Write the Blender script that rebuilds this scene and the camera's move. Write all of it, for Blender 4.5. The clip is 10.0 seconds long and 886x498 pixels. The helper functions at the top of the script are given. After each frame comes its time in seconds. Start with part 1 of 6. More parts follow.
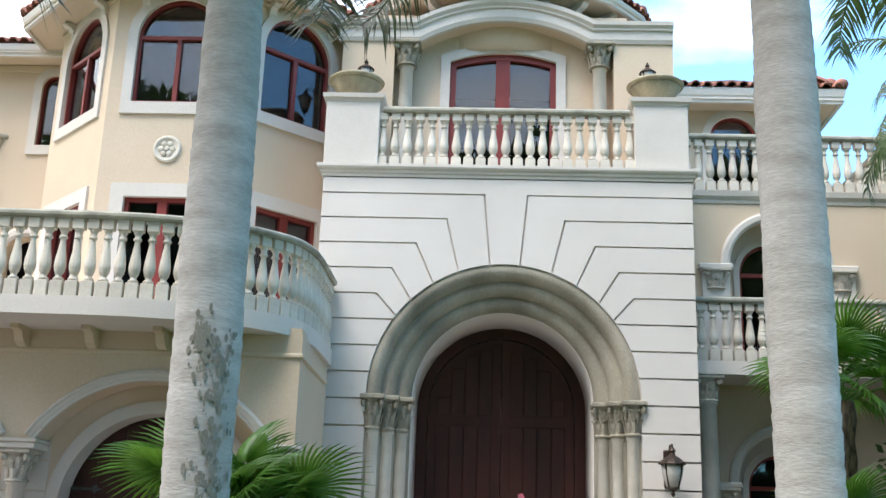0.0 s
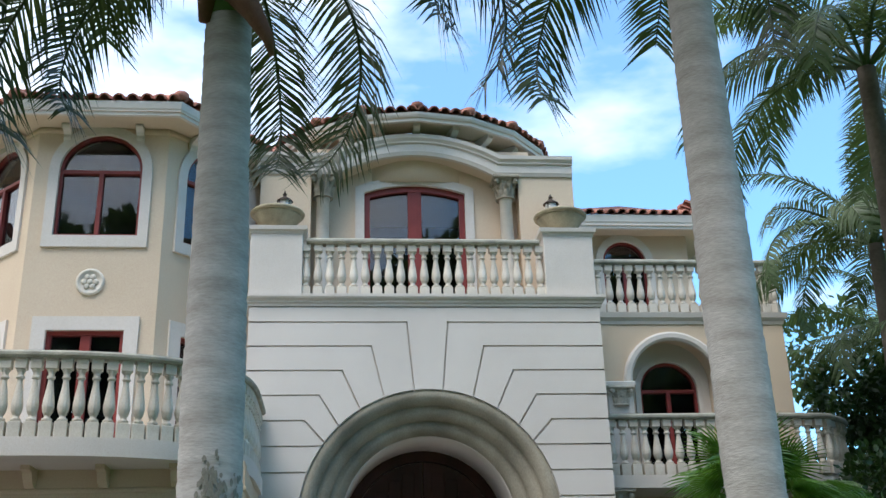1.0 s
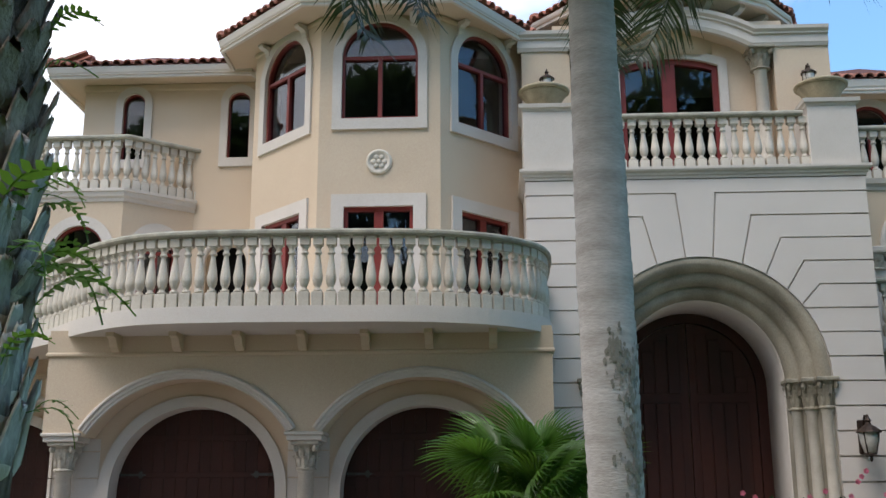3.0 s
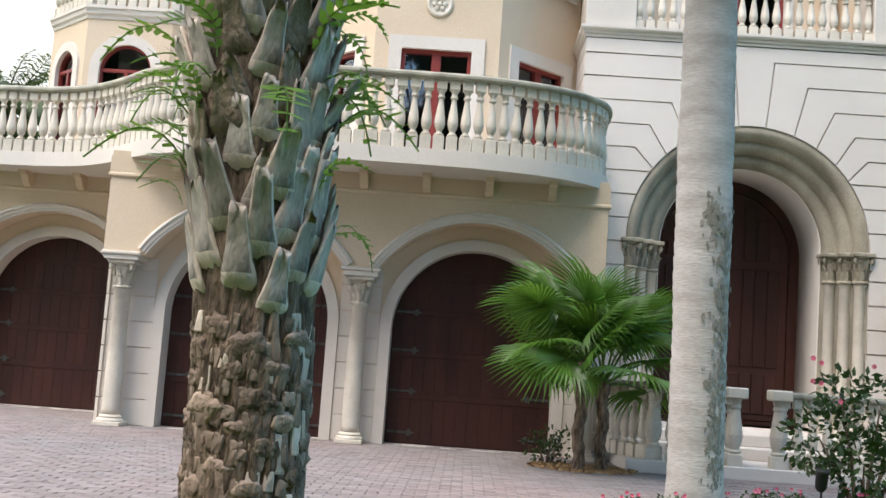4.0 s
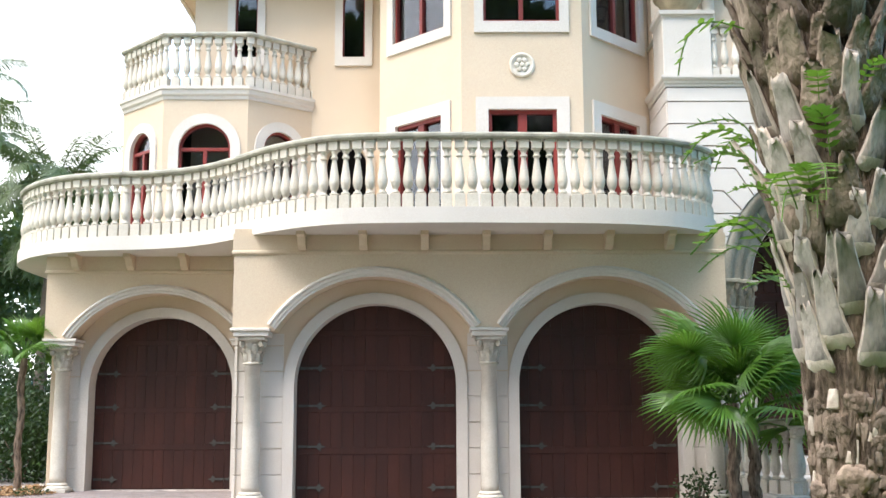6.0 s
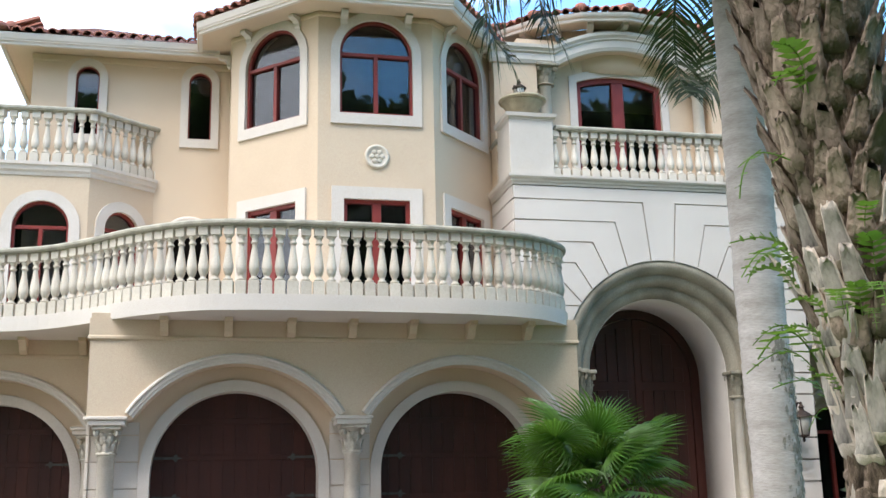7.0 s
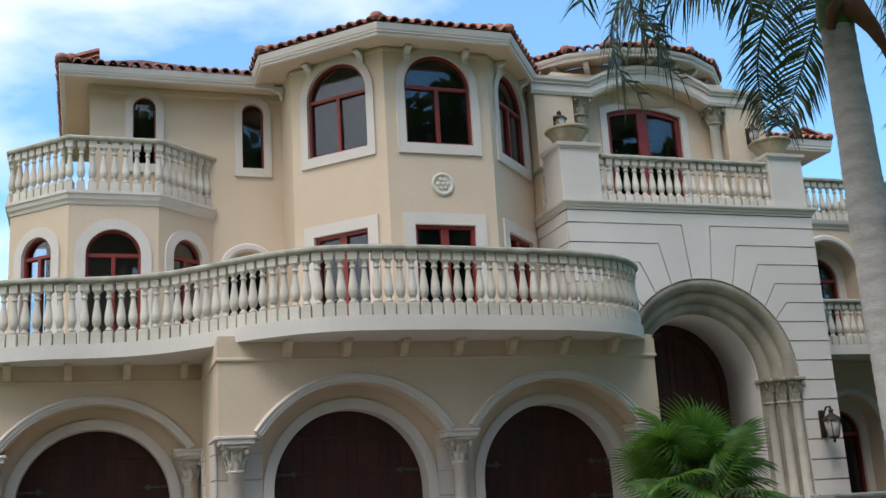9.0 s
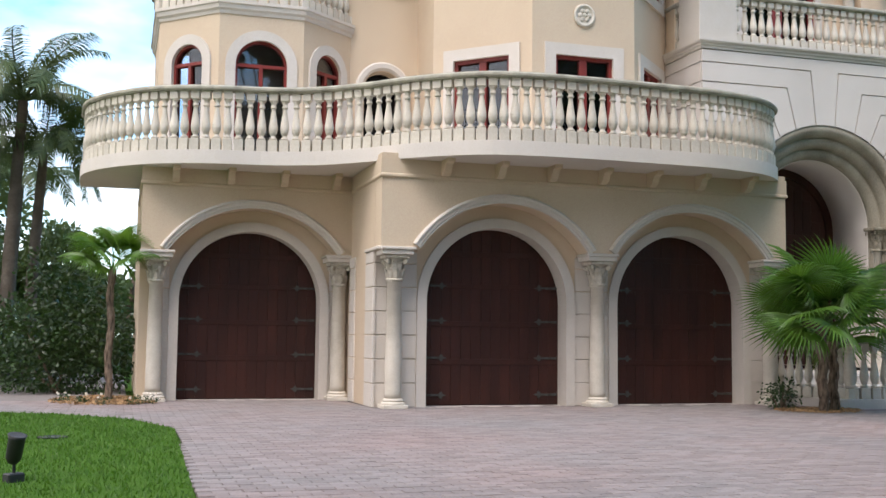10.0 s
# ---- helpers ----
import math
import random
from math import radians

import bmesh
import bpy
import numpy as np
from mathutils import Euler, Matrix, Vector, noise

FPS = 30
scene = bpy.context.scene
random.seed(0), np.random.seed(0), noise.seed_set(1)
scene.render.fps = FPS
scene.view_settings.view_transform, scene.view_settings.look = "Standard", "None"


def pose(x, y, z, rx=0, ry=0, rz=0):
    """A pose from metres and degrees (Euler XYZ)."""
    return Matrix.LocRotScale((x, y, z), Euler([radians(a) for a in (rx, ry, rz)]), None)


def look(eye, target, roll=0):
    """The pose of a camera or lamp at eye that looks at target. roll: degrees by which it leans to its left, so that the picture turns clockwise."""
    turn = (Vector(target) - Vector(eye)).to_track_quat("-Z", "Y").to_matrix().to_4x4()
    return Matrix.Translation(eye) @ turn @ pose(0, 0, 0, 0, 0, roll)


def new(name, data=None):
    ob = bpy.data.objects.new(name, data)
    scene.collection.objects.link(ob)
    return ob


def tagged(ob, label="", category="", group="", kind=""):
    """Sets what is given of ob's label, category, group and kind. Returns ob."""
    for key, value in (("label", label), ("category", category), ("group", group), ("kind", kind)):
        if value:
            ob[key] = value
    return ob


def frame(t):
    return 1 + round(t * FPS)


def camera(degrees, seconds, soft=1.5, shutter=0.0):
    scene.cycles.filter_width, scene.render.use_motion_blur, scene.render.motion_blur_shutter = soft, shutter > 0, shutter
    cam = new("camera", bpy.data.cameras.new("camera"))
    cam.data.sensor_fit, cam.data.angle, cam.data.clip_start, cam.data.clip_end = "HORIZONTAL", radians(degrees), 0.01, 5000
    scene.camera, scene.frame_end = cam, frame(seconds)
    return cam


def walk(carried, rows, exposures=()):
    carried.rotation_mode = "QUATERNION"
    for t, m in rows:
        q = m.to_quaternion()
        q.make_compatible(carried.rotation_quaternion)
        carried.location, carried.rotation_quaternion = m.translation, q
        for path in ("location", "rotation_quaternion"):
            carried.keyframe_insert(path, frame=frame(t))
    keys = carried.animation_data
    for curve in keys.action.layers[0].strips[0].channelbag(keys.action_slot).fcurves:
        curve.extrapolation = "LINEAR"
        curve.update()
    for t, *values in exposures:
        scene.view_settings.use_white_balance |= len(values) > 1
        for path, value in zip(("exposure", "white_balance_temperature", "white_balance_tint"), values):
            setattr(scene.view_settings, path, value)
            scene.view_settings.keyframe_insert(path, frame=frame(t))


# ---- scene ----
cam = camera(44.99, 10.0)
PATH = [
    (0, -0.295, 0.064, 1.376, 105.85, -1.84, 2.05),
    (0.5, -0.884, -0.339, 1.410, 108.72, -0.38, -3.97),
    (1, -1.400, -0.739, 1.428, 111.67, 1.52, -4.91),
    (1.5, -1.942, -1.127, 1.417, 113.31, 2.23, -4.93),
    (2, -2.520, -1.352, 1.413, 110.19, 3.48, 1.11),
    (3.5, -4.171, -2.034, 1.398, 100.66, -1.21, 2.36),
    (4, -4.760, -2.097, 1.336, 95.95, -4.08, 1.28),
    (4.5, -5.406, -2.158, 1.308, 92.12, -6.33, 2.97),
    (5, -6.027, -2.247, 1.312, 90.12, -3.32, 3.94),
    (5.5, -6.653, -2.376, 1.335, 94.54, -0.91, 3.41),
    (7, -8.696, -2.590, 1.430, 102.92, 1.15, -12.29),
    (7.5, -9.494, -2.722, 1.406, 106.09, 2.51, -15.79),
    (8, -10.379, -2.821, 1.391, 108.19, 3.61, -17.82),
    (8.5, -11.356, -2.818, 1.344, 106.98, 3.17, -18.57),
    (9, -12.351, -2.747, 1.286, 103.96, 3.37, -18.03),
    (9.5, -13.355, -2.756, 1.215, 99.34, 1.45, -17.20),
    (10, -14.476, -2.910, 1.171, 94.72, -0.61, -16.83),
]
EXPOSURES = [(0.0, -0.25, 6180, 11), (0.5, -0.59, 6130, 10), (1.0, -0.85, 6030, 10), (1.5, -1.22, 5980, 10), (2.0, -1.4, 6080, 10), (3.5, -0.77, 6390, 15), (4.0, -0.35, 6450, 14), (4.5, -0.04, 6450, 13), (5.0, 0.05, 6400, 12), (5.5, 0.05, 6340, 12), (7.0, -0.36, 6230, 12), (7.5, -0.83, 6180, 11), (8.0, -1.19, 6080, 10), (8.5, -1.25, 6080, 10), (9.0, -1.18, 6130, 11), (9.5, -0.96, 6340, 14), (10.0, -0.71, 6440, 16)]
walk(cam, [(t, pose(*p)) for t, *p in PATH], EXPOSURES)

# ---- light ----
world = bpy.data.worlds.new("sky")
scene.world = world
world.use_nodes = True
wn, wl = world.node_tree.nodes, world.node_tree.links
wn.clear()
sky = wn.new("ShaderNodeTexSky")
sky.sky_type, sky.sun_disc = "NISHITA", False
SUN_EL, SUN_AZ = 62.0, -148.0  # height over the horizon; bearing from +y, towards +x
sky.sun_elevation, sky.sun_rotation = radians(SUN_EL), radians(SUN_AZ)
sky.air_density, sky.dust_density, sky.ozone_density = 1.0, 0.6, 2.0
coords = wn.new("ShaderNodeTexCoord")
stretch = wn.new("ShaderNodeMapping")
stretch.inputs["Scale"].default_value = (1.3, 1.3, 3.2)
stretch.inputs["Location"].default_value = (1.15, 0.4, 0.3)
puffs = wn.new("ShaderNodeTexNoise")
puffs.inputs["Scale"].default_value, puffs.inputs["Detail"].default_value, puffs.inputs["Roughness"].default_value = 2.1, 7.0, 0.52
cover = wn.new("ShaderNodeValToRGB")
cover.color_ramp.elements[0].position, cover.color_ramp.elements[1].position = 0.41, 0.64
cover.color_ramp.elements[0].color = (0.10, 0.10, 0.10, 1)
cloud = wn.new("ShaderNodeMixRGB")
cloud.inputs["Color2"].default_value = (33.0, 33.0, 33.5, 1)
haze = wn.new("ShaderNodeMixRGB")
haze.blend_type = "MULTIPLY"
haze.inputs["Fac"].default_value, haze.inputs["Color2"].default_value = 1.0, (3.0, 5.6, 6.1, 1)
bg = wn.new("ShaderNodeBackground")
bg.inputs["Strength"].default_value = 0.10
wo = wn.new("ShaderNodeOutputWorld")
wl.new(coords.outputs["Generated"], stretch.inputs["Vector"])
wl.new(stretch.outputs["Vector"], puffs.inputs["Vector"])
axes = wn.new("ShaderNodeSeparateXYZ")
bank = wn.new("ShaderNodeMath")
bank.operation = "MULTIPLY_ADD"
bank.inputs[1].default_value = -0.44  # the cloud bank thickens to the west
wl.new(coords.outputs["Generated"], axes.inputs["Vector"])
wl.new(axes.outputs["X"], bank.inputs[0])
wl.new(puffs.outputs["Fac"], bank.inputs[2])
wl.new(bank.outputs[0], cover.inputs["Fac"])
wl.new(cover.outputs["Color"], cloud.inputs["Fac"])
wl.new(sky.outputs["Color"], haze.inputs["Color1"])
wl.new(haze.outputs["Color"], cloud.inputs["Color1"])
wl.new(cloud.outputs["Color"], bg.inputs["Color"])
wl.new(bg.outputs["Background"], wo.inputs["Surface"])
sun = new("sun", bpy.data.lights.new("sun", "SUN"))
sun.data.energy, sun.data.angle, sun.data.color = 4.6, radians(25), (1.0, 0.93, 0.86)
az, el = radians(SUN_AZ), radians(SUN_EL)
sun.matrix_basis = look((math.sin(az) * math.cos(el) * 60, math.cos(az) * math.cos(el) * 60, math.sin(el) * 60), (0, 0, 0))


# ---- materials ----
def material(name, base, rough=0.7, second=None, scale=6.0, fine=60.0, bump=0.15, depth=0.01, spread=0.5, metal=0.0, spec=0.4, per_piece=0.0, streak=0.0, fine_mix=0.3):
    """A surface with variation at two scales: broad patches towards a second colour, and fine grain that also gives relief."""
    m = bpy.data.materials.new(name)
    m.use_nodes = True
    n, l = m.node_tree.nodes, m.node_tree.links
    b = n["Principled BSDF"]
    b.inputs["Roughness"].default_value, b.inputs["Metallic"].default_value = rough, metal
    b.inputs["Specular IOR Level"].default_value = spec
    second = second or tuple(c * 0.8 for c in base)
    tc = n.new("ShaderNodeTexCoord")
    mp = n.new("ShaderNodeMapping")
    mp.inputs["Scale"].default_value = (1, 1, 1 - 0.85 * streak)
    l.new(tc.outputs["Object"], mp.inputs["Vector"])
    broad = n.new("ShaderNodeTexNoise")
    broad.inputs["Scale"].default_value, broad.inputs["Detail"].default_value = scale, 6
    l.new(mp.outputs["Vector"], broad.inputs["Vector"])
    ramp = n.new("ShaderNodeValToRGB")
    ramp.color_ramp.elements[0].position, ramp.color_ramp.elements[1].position = 0.5 - spread * 0.3, 0.5 + spread * 0.5
    l.new(broad.outputs["Fac"], ramp.inputs["Fac"])
    mix = n.new("ShaderNodeMixRGB")
    mix.inputs["Color1"].default_value, mix.inputs["Color2"].default_value = (*base, 1), (*second, 1)
    l.new(ramp.outputs["Color"], mix.inputs["Fac"])
    grain = n.new("ShaderNodeTexNoise")
    grain.inputs["Scale"].default_value, grain.inputs["Detail"].default_value = fine, 4
    l.new(mp.outputs["Vector"], grain.inputs["Vector"])
    speck = n.new("ShaderNodeMixRGB")
    speck.blend_type = "OVERLAY"
    speck.inputs["Fac"].default_value = fine_mix
    l.new(mix.outputs["Color"], speck.inputs["Color1"])
    l.new(grain.outputs["Fac"], speck.inputs["Color2"])
    out = speck.outputs["Color"]
    if per_piece:
        info = n.new("ShaderNodeObjectInfo")
        isl = n.new("ShaderNodeNewGeometry")
        add = n.new("ShaderNodeMath")
        add.operation = "ADD"
        l.new(info.outputs["Random"], add.inputs[0])
        l.new(isl.outputs["Random Per Island"], add.inputs[1])
        fr = n.new("ShaderNodeMath")
        fr.operation = "FRACT"
        l.new(add.outputs[0], fr.inputs[0])
        mr = n.new("ShaderNodeMapRange")
        mr.inputs["To Min"].default_value, mr.inputs["To Max"].default_value = 1 - per_piece, 1 + per_piece * 0.6
        l.new(fr.outputs[0], mr.inputs["Value"])
        hs = n.new("ShaderNodeHueSaturation")
        l.new(out, hs.inputs["Color"])
        l.new(mr.outputs["Result"], hs.inputs["Value"])
        out = hs.outputs["Color"]
    l.new(out, b.inputs["Base Color"])
    if bump:
        bp = n.new("ShaderNodeBump")
        bp.inputs["Strength"].default_value, bp.inputs["Distance"].default_value = bump, depth
        l.new(grain.outputs["Fac"], bp.inputs["Height"])
        l.new(bp.outputs["Normal"], b.inputs["Normal"])
    return m


def leafy(name, base, second, rough=0.45, through_light=0.25):
    """Foliage: two greens by leaf, with some light coming through."""
    m = material(name, base, rough, second, 1.5, 25, 0.05, per_piece=0.35, spec=0.5)
    b = m.node_tree.nodes["Principled BSDF"]
    tr = m.node_tree.nodes.new("ShaderNodeBsdfTranslucent")
    tr.inputs["Color"].default_value = (second[0] * 1.6, second[1] * 1.6, second[2], 1)
    mx = m.node_tree.nodes.new("ShaderNodeMixShader")
    mx.inputs["Fac"].default_value = through_light
    l = m.node_tree.links
    l.new(b.outputs["BSDF"], mx.inputs[1])
    l.new(tr.outputs["BSDF"], mx.inputs[2])
    l.new(mx.outputs["Shader"], m.node_tree.nodes["Material Output"].inputs["Surface"])
    return m


STUCCO = material("peach stucco", (0.64, 0.518, 0.38), 0.9, (0.595, 0.475, 0.345), 0.9, 90, 0.25, 0.006, spec=0.2)
CREAM = material("cream stucco", (0.68, 0.625, 0.565), 0.85, (0.62, 0.57, 0.515), 0.8, 80, 0.18, 0.005, spec=0.25)
TRIM = material("white painted trim", (0.64, 0.585, 0.52), 0.7, (0.58, 0.53, 0.465), 1.5, 70, 0.12, 0.004, spec=0.3)
STONE = material("cast stone", (0.66, 0.605, 0.515), 0.8, (0.52, 0.475, 0.395), 3.0, 60, 0.25, 0.006, per_piece=0.12, spec=0.25)
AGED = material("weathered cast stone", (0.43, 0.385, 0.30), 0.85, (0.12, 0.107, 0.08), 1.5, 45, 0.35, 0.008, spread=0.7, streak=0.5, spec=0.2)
CAPITAL = material("carved cast stone", (0.60, 0.55, 0.46), 0.85, (0.30, 0.27, 0.22), 9.0, 60, 0.35, 0.006, spread=0.7, spec=0.2)
URNSTONE = material("tan aged bowl stone", (0.47, 0.40, 0.27), 0.85, (0.27, 0.23, 0.155), 4.0, 60, 0.3, 0.006, streak=0.5, spec=0.2)
STONEDARK = material("dark carved stone", (0.41, 0.37, 0.285), 0.85, (0.145, 0.13, 0.10), 9.0, 60, 0.35, 0.006, spread=0.8, spec=0.2)
RAILTOP = material("lichen-stained rail stone", (0.46, 0.43, 0.35), 0.85, (0.24, 0.23, 0.19), 4.0, 60, 0.3, 0.006, spec=0.2)
REDWOOD = material("red painted frame", (0.22, 0.035, 0.028), 0.45, (0.17, 0.025, 0.02), 3, 80, 0.05)
DARKWOOD = material("dark stained wood", (0.055, 0.0165, 0.011), 0.5, (0.026, 0.009, 0.007), 2.5, 55, 0.2, 0.004, per_piece=0.13, streak=0.9, spec=0.35)
IRON = material("greyed wrought iron", (0.09, 0.095, 0.09), 0.6, (0.045, 0.04, 0.035), 12, 90, 0.2, 0.003, metal=0.3)
BRONZE = material("aged bronze", (0.05, 0.032, 0.022), 0.5, (0.03, 0.02, 0.015), 12, 90, 0.2, 0.003, metal=0.5)
TILE = material("terracotta roof tile", (0.47, 0.205, 0.145), 0.85, (0.22, 0.105, 0.08), 3.5, 50, 0.3, 0.008, per_piece=0.45, spec=0.2)
# shade under and between the barrel tiles is put into the bed's colour
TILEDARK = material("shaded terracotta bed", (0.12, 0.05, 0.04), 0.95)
# unlit look of the rooms is put into this near-black colour
ROOMDARK = material("room gloom", (0.05, 0.045, 0.045), 0.9)
CURTAIN = material("pale curtain cloth", (0.42, 0.46, 0.52), 0.9, (0.30, 0.34, 0.42), 4, 60, 0.1)
BARK = material("royal palm bark", (0.49, 0.465, 0.435), 0.9, (0.27, 0.243, 0.21), 1.9, 15, 0.35, 0.016, spread=0.8, spec=0.15, streak=-3.5, fine_mix=0.28)
LICHEN = material("dark bark scar", (0.19, 0.175, 0.145), 0.95, (0.25, 0.24, 0.2), 14, 60, 0.4, 0.01)
BARKDARK = material("dark weathered palm bark", (0.15, 0.125, 0.10), 0.95, (0.075, 0.062, 0.05), 2.0, 20, 0.5, 0.014, spec=0.1)
BOOT = material("old date palm leaf base", (0.42, 0.325, 0.25), 0.95, (0.18, 0.13, 0.096), 14, 45, 0.9, 0.02, per_piece=0.35, streak=0.6, spec=0.1)
BOOTPALE = material("bleached date palm leaf base", (0.76, 0.67, 0.58), 0.9, (0.42, 0.33, 0.255), 11, 50, 0.9, 0.015, per_piece=0.25, streak=0.5, spread=0.6, spec=0.12)
BOOTHOLLOW = material("grey leaf base channel", (0.46, 0.41, 0.36), 0.95, (0.08, 0.075, 0.072), 12, 60, 0.8, 0.012, per_piece=0.3, streak=0.7, spread=0.25, spec=0.1)
STUB = material("split leaf stub", (0.33, 0.255, 0.19), 0.95, (0.10, 0.075, 0.055), 30, 90, 1.0, 0.03, per_piece=0.3, streak=0.85, spread=0.4, spec=0.1)
BOOTDARK = material("dark rough leaf base", (0.38, 0.295, 0.23), 0.95, (0.14, 0.104, 0.08), 13, 45, 1.0, 0.02, per_piece=0.4, streak=0.5, spread=0.5, spec=0.1)
FIBRE = material("fibrous date palm bark", (0.29, 0.215, 0.158), 0.95, (0.05, 0.037, 0.028), 26, 110, 1.0, 0.03, streak=0.9, spread=0.4, spec=0.1)
SHEATH = material("dry brown palm sheath", (0.13, 0.055, 0.03), 0.7, (0.22, 0.11, 0.06), 3, 40, 0.2)
CROWNSHAFT = material("green crownshaft", (0.10, 0.17, 0.05), 0.5, (0.07, 0.12, 0.04), 2, 40, 0.1)
FROND = leafy("palm leaflet", (0.022, 0.044, 0.013), (0.046, 0.068, 0.02), 0.4, 0.2)
FROND2 = leafy("silver green palm leaflet", (0.07, 0.115, 0.042), (0.115, 0.155, 0.06), 0.45, 0.22)
FAN = leafy("fan palm leaf", (0.075, 0.18, 0.028), (0.135, 0.26, 0.042), 0.35, 0.3)
SHRUB = leafy("shrub leaf", (0.017, 0.046, 0.010), (0.04, 0.078, 0.018), 0.45, 0.2)
FERN = leafy("fern leaf", (0.12, 0.23, 0.035), (0.16, 0.30, 0.05), 0.5, 0.3)
FARLEAF = leafy("far tree leaf", (0.05, 0.085, 0.03), (0.085, 0.125, 0.045), 0.6, 0.3)
GRASS = leafy("lawn grass", (0.052, 0.137, 0.011), (0.086, 0.19, 0.017), 0.6, 0.25)
SOIL = material("lawn soil", (0.042, 0.10, 0.012), 1.0, (0.06, 0.128, 0.016), 3, 80, 0.5, 0.02, spec=0.1)
MULCH = material("bark mulch", (0.42, 0.265, 0.135), 0.95, (0.24, 0.14, 0.07), 14, 45, 0.7, 0.02, per_piece=0.5, spec=0.1)
PAVER = material("tumbled concrete paver", (0.252, 0.229, 0.22), 0.9, (0.292, 0.223, 0.205), 0.38, 40, 0.3, 0.006, per_piece=0.16, spec=0.2)
JOINT = material("sandy paver joint", (0.22, 0.197, 0.187), 1.0, (0.18, 0.16, 0.15), 3, 90, 0.3, 0.006)
PINK = leafy("pink petal", (0.65, 0.10, 0.22), (0.75, 0.25, 0.38), 0.6, 0.3)
WHITEP = leafy("white petal", (0.75, 0.73, 0.70), (0.8, 0.7, 0.7), 0.6, 0.3)
LAMPGLASS = material("seeded lamp glass", (0.55, 0.53, 0.48), 0.15, (0.45, 0.43, 0.38), 20, 60, 0.1)
BLACK = material("black plastic", (0.02, 0.02, 0.022), 0.5, (0.03, 0.03, 0.03), 10, 60, 0.05)

GLASS = bpy.data.materials.new("window glass")
GLASS.use_nodes = True
gb = GLASS.node_tree.nodes["Principled BSDF"]
gb.inputs["Base Color"].default_value = (0.45, 0.52, 0.60, 1)
gb.inputs["Roughness"].default_value, gb.inputs["IOR"].default_value = 0.01, 1.55
gb.inputs["Transmission Weight"].default_value = 1.0


# ---- builders ----
def thing(name, at=(0, 0, 0), label="", category="", group="", kind=""):
    ob = new(name)
    ob.empty_display_size = 0.2
    ob.matrix_basis = Matrix.Translation(at)
    return tagged(ob, label, category, group, kind)


def hang(ob, parent):
    ob.parent = parent
    ob.matrix_parent_inverse = parent.matrix_basis.inverted()
    return ob


def to_mesh(name, bm, mat, smooth=False):
    me = bpy.data.meshes.new(name)
    bmesh.ops.recalc_face_normals(bm, faces=bm.faces)
    bm.to_mesh(me)
    bm.free()
    me.materials.append(mat)
    if smooth:
        me.shade_smooth()
    return me


def part(name, bm, mat, parent, label="", smooth=False):
    ob = new(name, to_mesh(name, bm, mat, smooth))
    if parent:
        hang(ob, parent)
    if label:
        ob["label"] = label
    return ob


def placed(name, me, m, parent, label=""):
    """One more object on a mesh that others share."""
    ob = new(name, me)
    ob.matrix_basis = m
    if parent:
        hang(ob, parent)
    if label:
        ob["label"] = label
    return ob


def face_plane(a, b):
    """Local axes of a wall from a to b (left to right seen from outside): u along, v up, w outwards."""
    a, b = Vector((*a, 0)), Vector((*b, 0))
    u = (b - a).normalized()
    n = u.cross(Vector((0, 0, 1)))
    return Matrix.Translation(a) @ Matrix((u, (0, 0, 1), n)).transposed().to_4x4()


def front(y, x=0.0):
    return face_plane((x, y), (x + 1, y))


def add_box(bm, x0, x1, y0, y1, z0, z1, m=None, bevel=0.0):
    vs = [bm.verts.new((x, y, z)) for x in (x0, x1) for y in (y0, y1) for z in (z0, z1)]
    fs = [bm.faces.new([vs[i] for i in f]) for f in ((0, 1, 3, 2), (4, 6, 7, 5), (0, 4, 5, 1), (2, 3, 7, 6), (0, 2, 6, 4), (1, 5, 7, 3))]
    if bevel:
        es = {e for f in fs for e in f.edges}
        got = bmesh.ops.bevel(bm, geom=list(es), offset=bevel, segments=1, affect="EDGES")
        vs = list({v for f in got["faces"] for v in f.verts} | {v for v in vs if v.is_valid})
    if m is not None:
        for v in vs:
            v.co = m @ v.co
    return vs


def plate(bm, loops, w0, w1, m):
    """A flat slab with an outline and holes (lists of u, v), from w0 in front to w1 behind."""
    pts = [[Vector((u, v, 0)) for u, v in lp] for lp in loops]
    flat = [p for lp in pts for p in lp]
    tris = tessellate(pts) if len(pts) > 1 else [tuple(range(len(flat)))]
    fr = [bm.verts.new(m @ Vector((p.x, p.y, w0))) for p in flat]
    bk = [bm.verts.new(m @ Vector((p.x, p.y, w1))) for p in flat]
    for face in tris:
        if len(set(face)) == len(face):
            bm.faces.new([fr[k] for k in face])
            bm.faces.new([bk[k] for k in reversed(face)])
    i = 0
    for lp in pts:
        k = len(lp)
        for j in range(k):
            p, q = i + j, i + (j + 1) % k
            bm.faces.new((fr[p], bk[p], bk[q], fr[q]))
        i += k


def tessellate(loops):
    from mathutils.geometry import tessellate_polygon
    return tessellate_polygon(loops)


def arc(cu, cv, r, a0, a1, n, squash=1.0):
    return [(cu + r * math.cos(radians(a0 + (a1 - a0) * i / n)), cv + squash * r * math.sin(radians(a0 + (a1 - a0) * i / n))) for i in range(n + 1)]


def arch_loop(cu, r, base, spring, n=20, squash=1.0):
    """Outline of a round-headed opening."""
    return [(cu - r, base), (cu + r, base)] + arc(cu, spring, r, 0, 180, n, squash)


def rect(u0, u1, v0, v1):
    return [(u0, v0), (u1, v0), (u1, v1), (u0, v1)]


